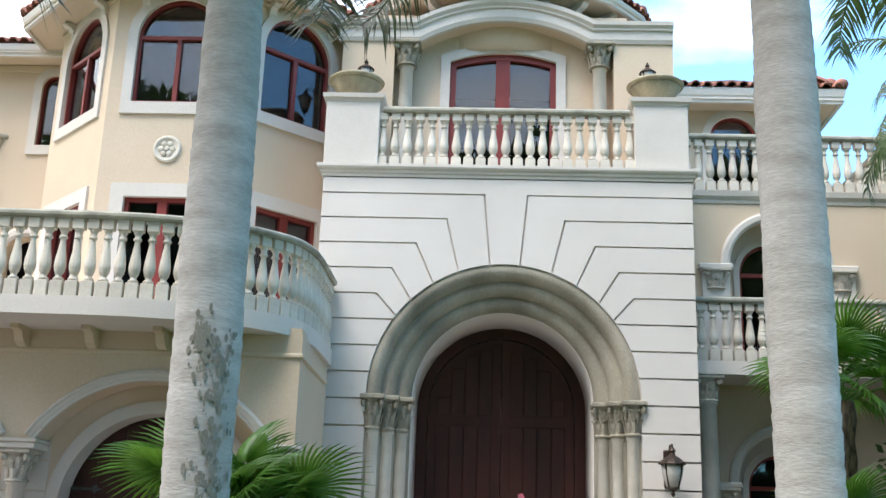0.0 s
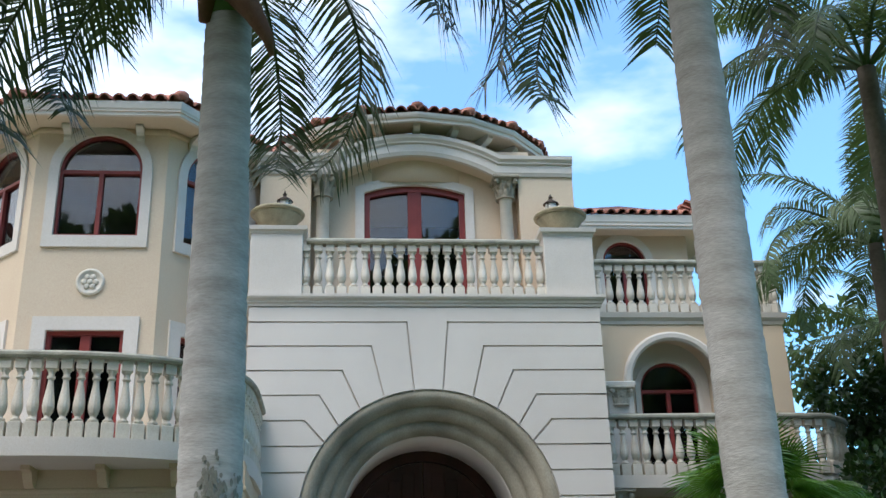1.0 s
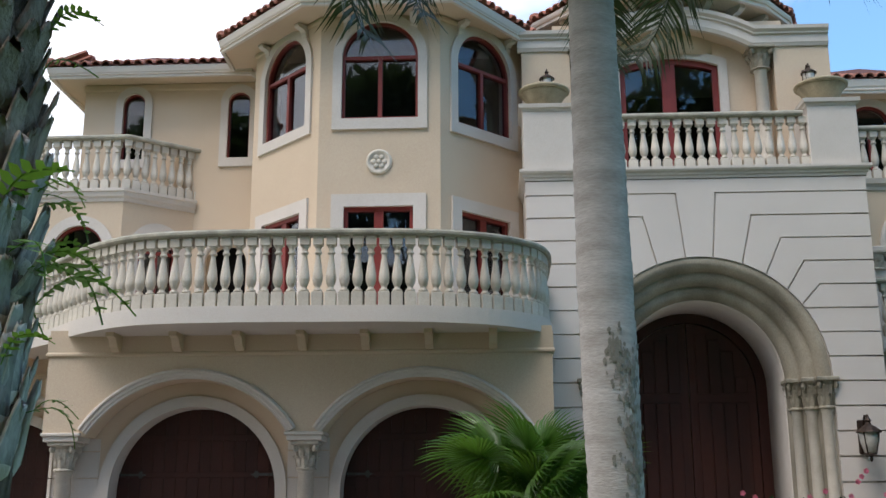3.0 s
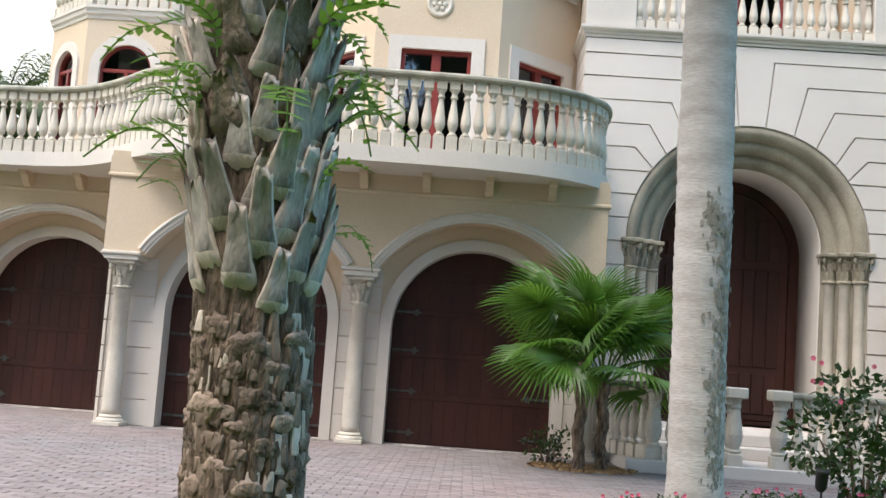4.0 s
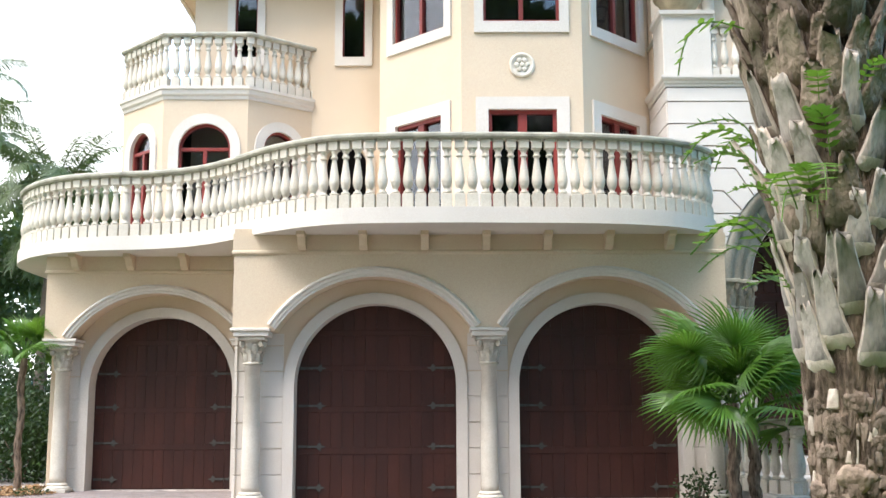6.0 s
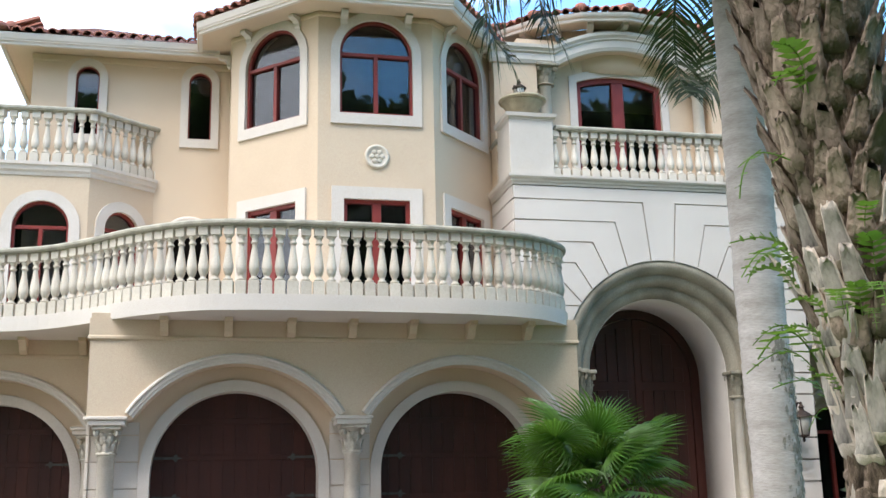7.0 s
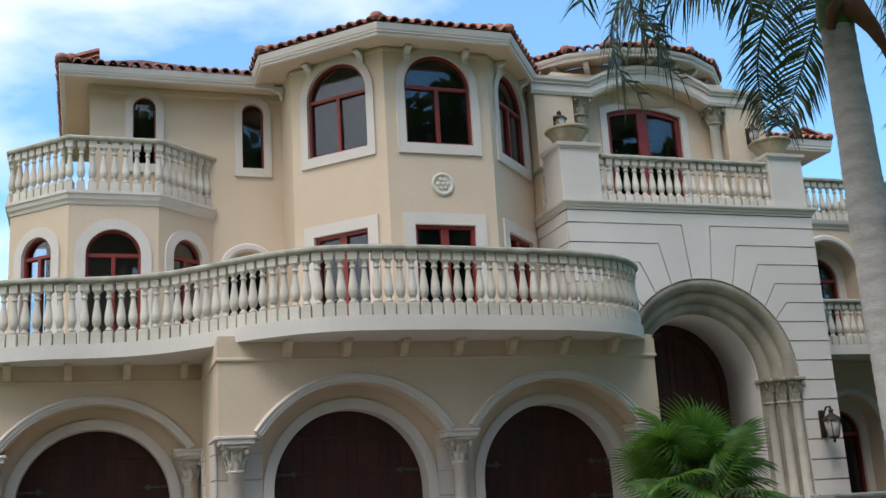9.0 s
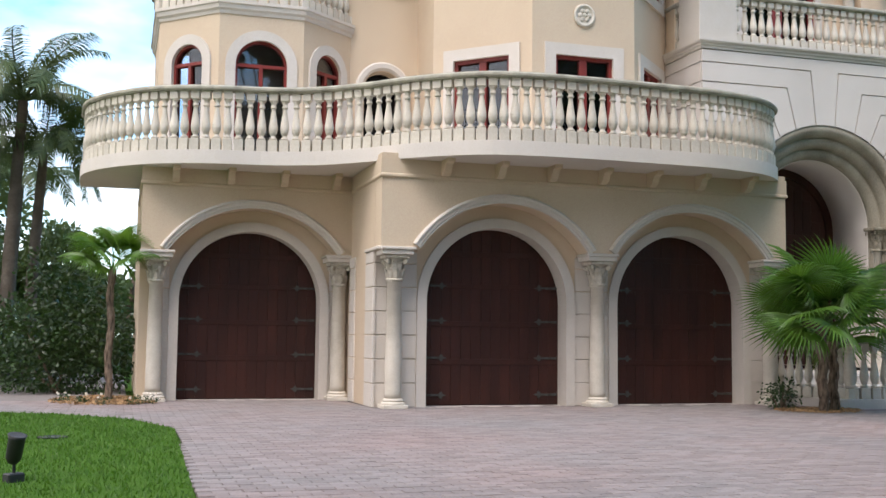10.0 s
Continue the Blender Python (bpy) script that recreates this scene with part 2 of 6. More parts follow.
def sweep(bm, path, profile, up=Vector((0, 0, 1)), closed=False, cap=True):
    """Profile (outwards, upwards) carried along a path in space; outwards is to the right of the way."""
    rings, n = [], len(path)
    path = [Vector(p) for p in path]
    for i, p in enumerate(path):
        a = path[(i - 1) % n] if closed or i else p
        b = path[(i + 1) % n] if closed or i < n - 1 else p
        d0, d1 = (p - a), (b - p)
        d0 = d0.normalized() if d0.length else d1.normalized()
        d1 = d1.normalized() if d1.length else d0
        t = (d0 + d1).normalized()
        side = t.cross(up).normalized()
        grow = 1 / max(0.5, d0.dot(t))
        top = side.cross(t).normalized()
        rings.append([bm.verts.new(p + side * (o * grow) + top * h) for o, h in profile])
    k = len(profile)
    for i in range(n if closed else n - 1):
        r, s = rings[i], rings[(i + 1) % n]
        for j in range(k):
            bm.faces.new((r[j], r[(j + 1) % k], s[(j + 1) % k], s[j]))
    if cap and not closed:
        bm.faces.new(rings[0])
        bm.faces.new(rings[-1][::-1])


def lathe(bm, profile, seg=14, m=None, squash=1.0):
    rings = []
    for r, z in profile:
        ring = []
        for i in range(seg):
            a = 2 * math.pi * i / seg
            co = Vector((r * math.cos(a), r * math.sin(a) * squash, z))
            ring.append(bm.verts.new(m @ co if m is not None else co))
        rings.append(ring)
    for r, s in zip(rings, rings[1:]):
        for i in range(seg):
            bm.faces.new((r[i], r[(i + 1) % seg], s[(i + 1) % seg], s[i]))
    bm.faces.new(rings[0][::-1])
    bm.faces.new(rings[-1])


def tube(bm, pts, radii, seg=8):
    rings, n = [], len(pts)
    pts = [Vector(p) for p in pts]
    side = None
    for i, p in enumerate(pts):
        t = (pts[min(i + 1, n - 1)] - pts[max(i - 1, 0)]).normalized()
        if side is None:
            side = t.orthogonal().normalized()
        side = (side - t * side.dot(t)).normalized()
        up = t.cross(side)
        rings.append([bm.verts.new(p + (side * math.cos(2 * math.pi * k / seg) + up * math.sin(2 * math.pi * k / seg)) * radii[i]) for k in range(seg)])
    for r, s in zip(rings, rings[1:]):
        for i in range(seg):
            bm.faces.new((r[i], r[(i + 1) % seg], s[(i + 1) % seg], s[i]))
    bm.faces.new(rings[0][::-1])
    bm.faces.new(rings[-1])


def spline(ctrl, step):
    """Catmull-Rom curve through plan points, resampled at even steps."""
    c = [Vector(p) for p in ctrl]
    c = [c[0] * 2 - c[1]] + c + [c[-1] * 2 - c[-2]]
    fine = []
    for i in range(1, len(c) - 2):
        for k in range(16):
            t = k / 16
            fine.append(0.5 * (2 * c[i] + (c[i + 1] - c[i - 1]) * t + (2 * c[i - 1] - 5 * c[i] + 4 * c[i + 1] - c[i + 2]) * t * t + (3 * c[i] - c[i - 1] - 3 * c[i + 1] + c[i + 2]) * t ** 3))
    fine.append(c[-2])
    length = sum((q - p).length for p, q in zip(fine, fine[1:]))
    n = max(1, round(length / step))
    out, want, run = [fine[0]], length / n, 0.0
    for p, q in zip(fine, fine[1:]):
        d = (q - p).length
        while run + d >= want * len(out) - 1e-9 and len(out) < n:
            out.append(p + (q - p) * ((want * len(out) - run) / d))
        run += d
    out.append(fine[-1])
    return out


# ---- house ----
HOUSE = thing("house", (-4.0, 19.0, 0.0), "large peach stucco villa with arches, balustrades and terracotta tile roofs", "house")


# balusters: one mesh for each height
BAL_MESH = {}


def baluster_mesh(h):
    key = round(h, 3)
    if key not in BAL_MESH:
        bm = bmesh.new()
        add_box(bm, -0.082, 0.082, -0.072, 0.072, 0, 0.20 * h, bevel=0.008)
        s = h
        prof = [(0.050, 0.20), (0.068, 0.215), (0.068, 0.235), (0.043, 0.25), (0.040, 0.275), (0.064, 0.32), (0.077, 0.38), (0.076, 0.43), (0.064, 0.52), (0.048, 0.62), (0.036, 0.70), (0.036, 0.735), (0.055, 0.75), (0.055, 0.77), (0.040, 0.785), (0.042, 0.82), (0.058, 0.845), (0.058, 0.87)]
        lathe(bm, [(r, z * s) for r, z in prof], 12)
        add_box(bm, -0.073, 0.073, -0.068, 0.068, 0.865 * s, s, bevel=0.006)
        BAL_MESH[key] = to_mesh("baluster", bm, STONE)
    return BAL_MESH[key]


RAIL = [(-0.10, 0.0), (-0.125, 0.03), (-0.125, 0.065), (-0.10, 0.095), (0.10, 0.095), (0.125, 0.065), (0.125, 0.03), (0.10, 0.0)]


def balustrade(path2d, z0, z1, spacing=0.195, closed_ends=True):
    """Plinth line at z0 to rail top z1 along plan points that lie one baluster apart."""
    pts = path2d
    b = bmesh.new()
    sweep(b, [(p[0], p[1], z1 - 0.095) for p in pts], RAIL)
    rail = part("balustrade", b, RAILTOP, HOUSE, "cast stone balustrade with a lichen-stained handrail")
    me = baluster_mesh(z1 - 0.095 - z0)
    for i, p in enumerate(pts):
        q = pts[min(i + 1, len(pts) - 1)]
        r = pts[max(i - 1, 0)]
        ang = math.atan2(q[1] - r[1], q[0] - r[0])
        placed("baluster", me, Matrix.Translation((p[0], p[1], z0)) @ Matrix.Rotation(ang, 4, "Z"), rail)
    return rail


def straight(a, b, spacing=0.2, trim=0.0):
    a, b = Vector(a), Vector(b)
    d = (b - a).normalized()
    a, b = a + d * trim, b - d * trim
    n = max(1, round((b - a).length / spacing))
    return [a + (b - a) * (i / n) for i in range(n + 1)]


# columns with carved capitals
def leaf_tongue(bm, m, h, w, curl):
    """One carved leaf: a thick strip that curls outwards at its tip."""
    prof = [(0, 0.0, 0.5), (0.012, 0.35, 0.95), (0.022, 0.7, 0.85), (0.05 * curl, 0.95, 0.55), (0.075 * curl, 0.9, 0.25)]
    prev = None
    for o, v, s in prof:
        row = [bm.verts.new(m @ Vector((x * s * w * 0.5, -o - d, v * h))) for x, d in ((-1, 0), (0, 0.014), (1, 0))]
        if prev:
            for i in range(2):
                bm.faces.new((prev[i], prev[i + 1], row[i + 1], row[i]))
        prev = row


def capital_mesh(r, h, mat):
    bm = bmesh.new()
    lathe(bm, [(r * 1.18, 0), (r * 1.18, 0.04 * h), (r * 1.0, 0.08 * h), (r * 0.98, 0.5 * h), (r * 1.15, 0.75 * h), (r * 1.4, 0.86 * h)], 16)
    add_box(bm, -r * 1.55, r * 1.55, -r * 1.55, r * 1.55, 0.86 * h, h, bevel=0.012)
    for row, (z, hh, k) in enumerate(((0.08, 0.42, 8), (0.34, 0.42, 8))):
        for i in range(k):
            a = 2 * math.pi * (i + 0.5 * row) / k
            leaf_tongue(bm, Matrix.Rotation(a, 4, "Z") @ Matrix.Translation((0, -r * 1.0, z * h)), hh * h, r * 0.75, 1.0)
    for i in range(4):
        a = math.pi / 4 + i * math.pi / 2
        m = Matrix.Rotation(a, 4, "Z") @ Matrix.Translation((0, -r * 1.5, 0.74 * h)) @ Matrix.Rotation(math.pi / 2, 4, "Y")
        lathe(bm, [(0.02, -0.03), (0.035, -0.025), (0.05, -0.02), (0.05, 0.02), (0.035, 0.025), (0.02, 0.03)], 10, m)
    return to_mesh("capital", bm, mat, False)


CAP_BIG = capital_mesh(0.135, 0.42, CAPITAL)
CAP_DARK = capital_mesh(0.135, 0.42, STONEDARK)


def column(x, y, z0, z1, r, cap_h, cap_me, scale=1.0):
    bm = bmesh.new()
    lathe(bm, [(r * 1.02, z0 + 0.16), (r, z0 + 0.25), (r, z0 + (z1 - z0) * 0.35), (r * 0.86, z1 - cap_h - 0.05), (r * 0.98, z1 - cap_h - 0.04), (r * 0.98, z1 - cap_h)], 20, Matrix.Translation((x, y, 0)))
    shaft = part("column", bm, STONE, HOUSE, "round stone column with a carved leafy capital", True)
    bm = bmesh.new()
    add_box(bm, -r * 1.55, r * 1.55, -r * 1.55, r * 1.55, 0, 0.06, bevel=0.006)
    lathe(bm, [(r * 1.5, 0.06), (r * 1.52, 0.085), (r * 1.4, 0.105), (r * 1.22, 0.115), (r * 1.3, 0.135), (r * 1.2, 0.155), (r * 1.05, 0.165)], 20)
    bm.transform(Matrix.Translation((x, y, z0)))
    part("base", bm, STONE, shaft)
    placed("capital", cap_me, Matrix.Translation((x, y, z1 - cap_h)) @ Matrix.Diagonal((scale, scale, cap_h / 0.42, 1)), shaft, "carved leafy capital")
    return shaft


# ---- portico ----
PX, PY, PW = -0.04, 16.50, 3.0   # middle, face and half width
AZ, AR, AI = 3.70, 2.10, 1.44    # entrance arch: spring height, outer and inner radius
F = front(PY, PX)
bm = bmesh.new()
plate(bm, [rect(-PW + 0.03, PW - 0.03, 0, 7.24), arch_loop(0, AR - 0.02, 0.0, AZ, 40)[::-1]], -0.045, -0.5, F)
for s in (-1, 1):
    side = face_plane((PX - PW, 19.0), (PX - PW, PY)) if s < 0 else face_plane((PX + PW, PY), (PX + PW, 19.0))
    plate(bm, [rect(0 if s < 0 else 0.045, 2.5 if s > 0 else 2.455, 0, 7.24)], -0.03, -0.3, side)
PORTICO = part("wall", bm, CREAM, HOUSE, "cream rusticated entrance block")

COURSE = 0.418
zc = [6.97 - COURSE * i for i in range(17)]
kinks = [(0.35, zc[0]), (0.95, zc[1]), (1.43, zc[2]), (1.80, zc[3]), (2.03, zc[4])]
feet = [83.5, 69.5, 57.5, 45.5, 36.0]


def on_arch(deg):
    return (AR * math.cos(radians(deg)), AZ + AR * math.sin(radians(deg)))


def shrink(poly, g=0.014):
    """Pull a block's outline in from its neighbours, for the joint."""
    k, out = len(poly), []
    area = sum(poly[i][0] * poly[(i + 1) % k][1] - poly[(i + 1) % k][0] * poly[i][1] for i in range(k))
    s = 1 if area > 0 else -1
    for i in range(k):
        p0, p1, p2 = Vector(poly[i - 1]), Vector(poly[i]), Vector(poly[(i + 1) % k])
        d0, d1 = (p1 - p0).normalized(), (p2 - p1).normalized()
        n0, n1 = Vector((-d0.y, d0.x)) * s, Vector((-d1.y, d1.x)) * s
        b = n0 + n1
        b = b / max(0.4, b.dot(n0))
        q = p1 + b * g
        out.append((q.x, q.y))
    return out


def block(poly, m=F, parent=None, depth=0.05):
    b = bmesh.new()
    plate(b, [shrink(poly)], 0.0, -depth, m)
    part("panel", b, CREAM, parent or PORTICO)


def arch_cut(z):
    return math.sqrt(max(0.0, AR * AR - (z - AZ) ** 2)) if z > AZ else AR


for s in (-1, 1):
    for i in range(5):
        u0, z0 = kinks[i]
        nxt = kinks[i + 1] if i < 4 else None
        a1 = feet[i + 1] if i < 4 else math.degrees(math.asin((zc[5] - AZ) / AR))
        poly = [on_arch(feet[i]), (u0, z0), (PW, z0)]
        poly += [(PW, zc[i + 1]), nxt] if nxt else [(PW, zc[5])]
        poly += [on_arch(a1 + (feet[i] - a1) * k / 5) for k in range(0, 5)]
        block([(s * u, v) for u, v in poly])
    for i in range(5, 16):
        zt, zb = zc[i], max(zc[i + 1], 0.0)
        if zt < AZ:
            zz = [zt, zb]
            poly = [(AR, zt), (PW, zt), (PW, zb), (AR, zb)]
        else:
            poly = [(arch_cut(zt), zt), (PW, zt), (PW, zb)] + [(arch_cut(zb + (zt - zb) * k / 5), zb + (zt - zb) * k / 5) for k in range(0, 5)]
        block([(s * u, v) for u, v in poly])
key = [(-PW, 7.245), (-PW, zc[0]), (-0.35, zc[0])] + [on_arch(180 - feet[0] + (2 * feet[0] - 180) * k / 6) for k in range(7)] + [(0.35, zc[0]), (PW, zc[0]), (PW, 7.245)]
block(key)
SIDE_L, SIDE_R = face_plane((PX - PW, 19.0), (PX - PW, PY)), face_plane((PX + PW, PY), (PX + PW, 19.0))
for i in range(-1, 16):
    zt, zb = (7.245 if i < 0 else zc[i]), max(zc[i + 1], 0.0)
    block(rect(0.02, 2.45, zb, zt), SIDE_L, depth=0.03)
    block(rect(0.05, 2.48, zb, zt), SIDE_R, depth=0.03)

# cornice round the block
bm = bmesh.new()
sweep(bm, [(PX - PW, 18.9, 0), (PX - PW, PY, 0), (PX + PW, PY, 0), (PX + PW, 18.9, 0)], [(-0.3, 7.25), (0.015, 7.25), (0.02, 7.29), (0.045, 7.31), (0.05, 7.35), (0.085, 7.37), (0.10, 7.40), (0.10, 7.45), (-0.3, 7.45)])
part("cornice", bm, TRIM, HOUSE)
bm = bmesh.new()
add_box(bm, PX - PW + 0.3, PX + PW - 0.3, PY + 0.29, 19.2, 7.30, 7.44)
part("terrace_floor", bm, CREAM, HOUSE)

# stepped round mouldings of the entrance arch
roll = []
for k in range(3):
    r0, y0 = AR - k * 0.22, 0.03 + k * 0.17
    roll += [(r0, -y0)] + [(r0 - 0.03 - 0.19 * math.sin(radians(a)), -y0 - 0.17 + 0.17 * math.cos(radians(a)) + 0.02) for a in (10, 30, 50, 70, 90)]
roll += [(AI, -0.55)]
path = [(1, 0.6), (1, AZ)] + [(math.cos(radians(a)), None, math.sin(radians(a))) for a in range(5, 180, 5)] + [(-1, AZ), (-1, 0.6)]


def arch_shell(prof, name, mat, label, back=-0.9):
    b = bmesh.new()
    rings = []
    for p in path:
        ring = []
        for r, w in prof:
            if len(p) == 2:
                ring.append(b.verts.new(F @ Vector((p[0] * r, p[1], w))))
            else:
                ring.append(b.verts.new(F @ Vector((p[0] * r, AZ + p[2] * r, w))))
        rings.append(ring)
    for r, s in zip(rings, rings[1:]):
        for j in range(len(prof) - 1):
            b.faces.new((r[j], r[j + 1], s[j + 1], s[j]))
    ob = part(name, b, mat, HOUSE, label, True)
    return ob


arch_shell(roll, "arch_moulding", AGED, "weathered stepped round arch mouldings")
arch_shell([(AI + 0.16, -0.53), (AI - 0.005, -0.53), (AI - 0.02, -0.55), (AI - 0.02, -1.85), (AI + 0.3, -1.85)], "door_reveal", CREAM, "plain cream arch reveal")
for s in (-1, 1):
    for k, (r, w) in enumerate(((2.00, -0.10), (1.79, -0.27), (1.58, -0.43))):
        p = F @ Vector((s * (r + 0.0), 3.17, w))
        placed("capital", CAP_DARK, Matrix.Translation(p) @ Matrix.Diagonal((0.92, 0.92, 1.25, 1)), HOUSE, "dark carved capital of the entrance arch")
        b = bmesh.new()
        lathe(b, [(0.125, 0.45), (0.125, 0.60), (0.105, 0.66), (0.10, 3.10), (0.115, 3.12), (0.115, 3.18)], 14, F @ Matrix.Translation((s * r, 0, w)) @ Matrix.Rotation(-math.pi / 2, 4, "X"))
        part("colonnette", b, STONE, HOUSE, "", True)

# entrance door
DW = -1.72
bm = bmesh.new()
plate(bm, [arch_loop(0, AI, 0.55, AZ, 30), arch_loop(0, 1.24, 0.62, AZ, 24)[::-1]], DW, DW - 0.10, F)
ENTRY = part("entrance_door", bm, DARKWOOD, HOUSE, "dark stained arched double door with planked panels")
for s in (-1, 1):
    b = bmesh.new()
    a = arc(0, AZ, 1.225, 90, 0, 14) if s > 0 else arc(0, AZ, 1.225, 90, 180, 14)
    a = [(s * max(0.008, abs(u)), v) for u, v in a]
    outer = a + [(s * 1.225, 0.64), (s * 0.008, 0.64)]
    plate(b, [outer], DW - 0.03, DW - 0.08, F)
    leaf = part("door_leaf", b, DARKWOOD, ENTRY)
    for z0, z1 in ((0.75, 1.5), (1.62, 3.45)):
        for k in range(4):
            b = bmesh.new()
            add_box(b, s * 0.15 + (s * 0.235 * k if s > 0 else -0.235 * (k + 1)), s * 0.15 + (s * 0.235 * (k + 1) - 0.012 if s > 0 else -0.235 * k - 0.012), z0, z1, DW - 0.05, DW - 0.008, F, 0.01)
            hang(part("plank", b, DARKWOOD, None), ENTRY)
    for k in range(4):
        u0, u1 = 0.15 + 0.235 * k, 0.15 + 0.235 * (k + 1) - 0.012
        zt = AZ + math.sqrt(max(0.01, 1.10 ** 2 - u1 ** 2))
        b = bmesh.new()
        add_box(b, min(s * u0, s * u1), max(s * u0, s * u1), 3.62, zt, DW - 0.05, DW - 0.008, F, 0.01)
        hang(part("plank", b, DARKWOOD, None), ENTRY)

# pedestals, rail and urn stands over the cornice
for u0, u1 in ((-3.02, -2.12), (2.09, 2.97)):
    b = bmesh.new()
    add_box(b, PX + u0, PX + u1, PY + 0.04, PY + 0.90, 7.44, 8.60, bevel=0.012)
    ped = part("pedestal", b, TRIM, HOUSE, "cream rendered balustrade pedestal")
    b = bmesh.new()
    sweep(b, [(PX + u0, PY + 0.90, 0), (PX + u0, PY + 0.04, 0), (PX + u1, PY + 0.04, 0), (PX + u1, PY + 0.90, 0)], [(-0.4, 8.59), (0.01, 8.59), (0.02, 8.63), (0.06, 8.65), (0.07, 8.72), (-0.4, 8.72)])
    part("pedestal_cap", b, TRIM, ped)
balustrade(straight((PX - 2.10, PY + 0.16), (PX + 2.06, PY + 0.16), 0.205, 0.04), 7.45, 8.52)
balustrade(straight((PX - 2.90, PY + 1.62), (PX - 2.90, PY + 0.95), 0.2, 0.05), 7.45, 8.52)
balustrade(straight((PX + 2.86, PY + 0.95), (PX + 2.86, PY + 1.12), 0.2, 0.02), 7.45, 8.52)


# ---- garages ----
GZ, GR = 1.79, 1.275


def garage_row(y, doors, x0, x1, columns, wall_back):
    """Front wall with concentric arches: wall, moulding, surround, reveal and planked door."""
    W, T = front(y), 0.45
    imp = 2.60
    b = bmesh.new()
    ra, rz = 1.82, 1.63
    half = math.degrees(math.asin((imp - rz) / ra))
    loop = [(x1, 4.2), (x0, 4.2), (x0, imp)]
    for cx in doors:
        loop += arc(cx, rz, ra, 180 - half, half, 24)
    loop += [(x1, imp)]
    plate(b, [loop], 0.0, -T, W)
    wall = part("wall", b, STUCCO, HOUSE, "peach stucco garage front")
    for cx in doors:
        # hood moulding, proud of the wall, springing from the imposts
        b = bmesh.new()
        low = math.degrees(math.asin((imp + 0.03 - rz) / ra))
        a = arc(cx, rz, ra - 0.004, 180 - low, low, 32)
        sweep(b, [W @ Vector((u, v, 0)) for u, v in a], [(0.0, 0.03), (0.155, 0.03), (0.155, -0.035), (0.125, -0.075), (0.105, -0.075), (0.095, -0.05), (0.045, -0.05), (0.035, -0.03), (0.0, -0.03)], up=-Vector(W.col[2][:3]))
        part("arch_moulding", b, TRIM, wall, "cream hood moulding")
        b = bmesh.new()
        plate(b, [arch_loop(cx, GR + 0.17, 0.0, GZ, 30), arch_loop(cx, GR, -0.01, GZ, 30)[::-1]], -T + 0.03, -T - 0.36, W)
        part("door_surround", b, TRIM, wall)
        b = bmesh.new()
        rs = GR + 0.12
        ua, ub = max(cx - 1.764, x0 + 0.03), min(cx + 1.764, x1 - 0.03)
        plate(b, [[(ub, GZ), (ub, 3.72), (ua, 3.72), (ua, GZ)] + arc(cx, GZ, rs, 180, 0, 28)], -T - 0.012, -T - 0.2, W)
        part("spandrel", b, STUCCO, wall)
        garage_door(cx, y + 0.80)
    # grooved piers between the surrounds
    edges = [x0 + 0.006] + [e for cx in doors for e in (cx - GR - 0.17, cx + GR + 0.17)] + [x1 - 0.006]
    for i in range(0, len(edges), 2):
        a, c = edges[i], edges[i + 1]
        if c - a < 0.1:
            continue
        z, k = 0.0, 0
        b = bmesh.new()
        add_box(b, a, c, 0.0, imp, -T - 0.35, -T - 0.025, W)
        pier = part("pier", b, TRIM, wall)
        while z < imp - 0.05:
            z2 = min(z + 0.40, imp)
            b = bmesh.new()
            add_box(b, a + 0.003, c - 0.003, z + 0.008, z2 - 0.008, -T - 0.03, -T, W, 0.006)
            part("panel", b, TRIM, pier)
            z = z2
    for cx in columns:
        column(cx, y + 0.22, 0.0, imp - 0.08, 0.135, 0.42, CAP_BIG)
        b = bmesh.new()
        w = 0.27
        add_box(b, cx - w, cx + w, y - 0.02, y + T + 0.02, imp - 0.08, imp, bevel=0.01)
        add_box(b, cx - w - 0.03, cx + w + 0.03, y - 0.05, y + T + 0.02, imp - 0.002, imp + 0.05, bevel=0.012)
        part("impost", b, TRIM, wall)
    b = bmesh.new()
    sweep(b, [(x0, wall_back, 0), (x0, y, 0), (x1, y, 0), (x1, y + 2.3, 0)], [(-0.02, 3.79), (0.012, 3.79), (0.035, 3.81), (0.035, 3.84), (0.018, 3.86), (0.018, 4.12), (-0.02, 4.12)])
    part("frieze", b, STUCCO, wall)
    return wall


HINGE = None


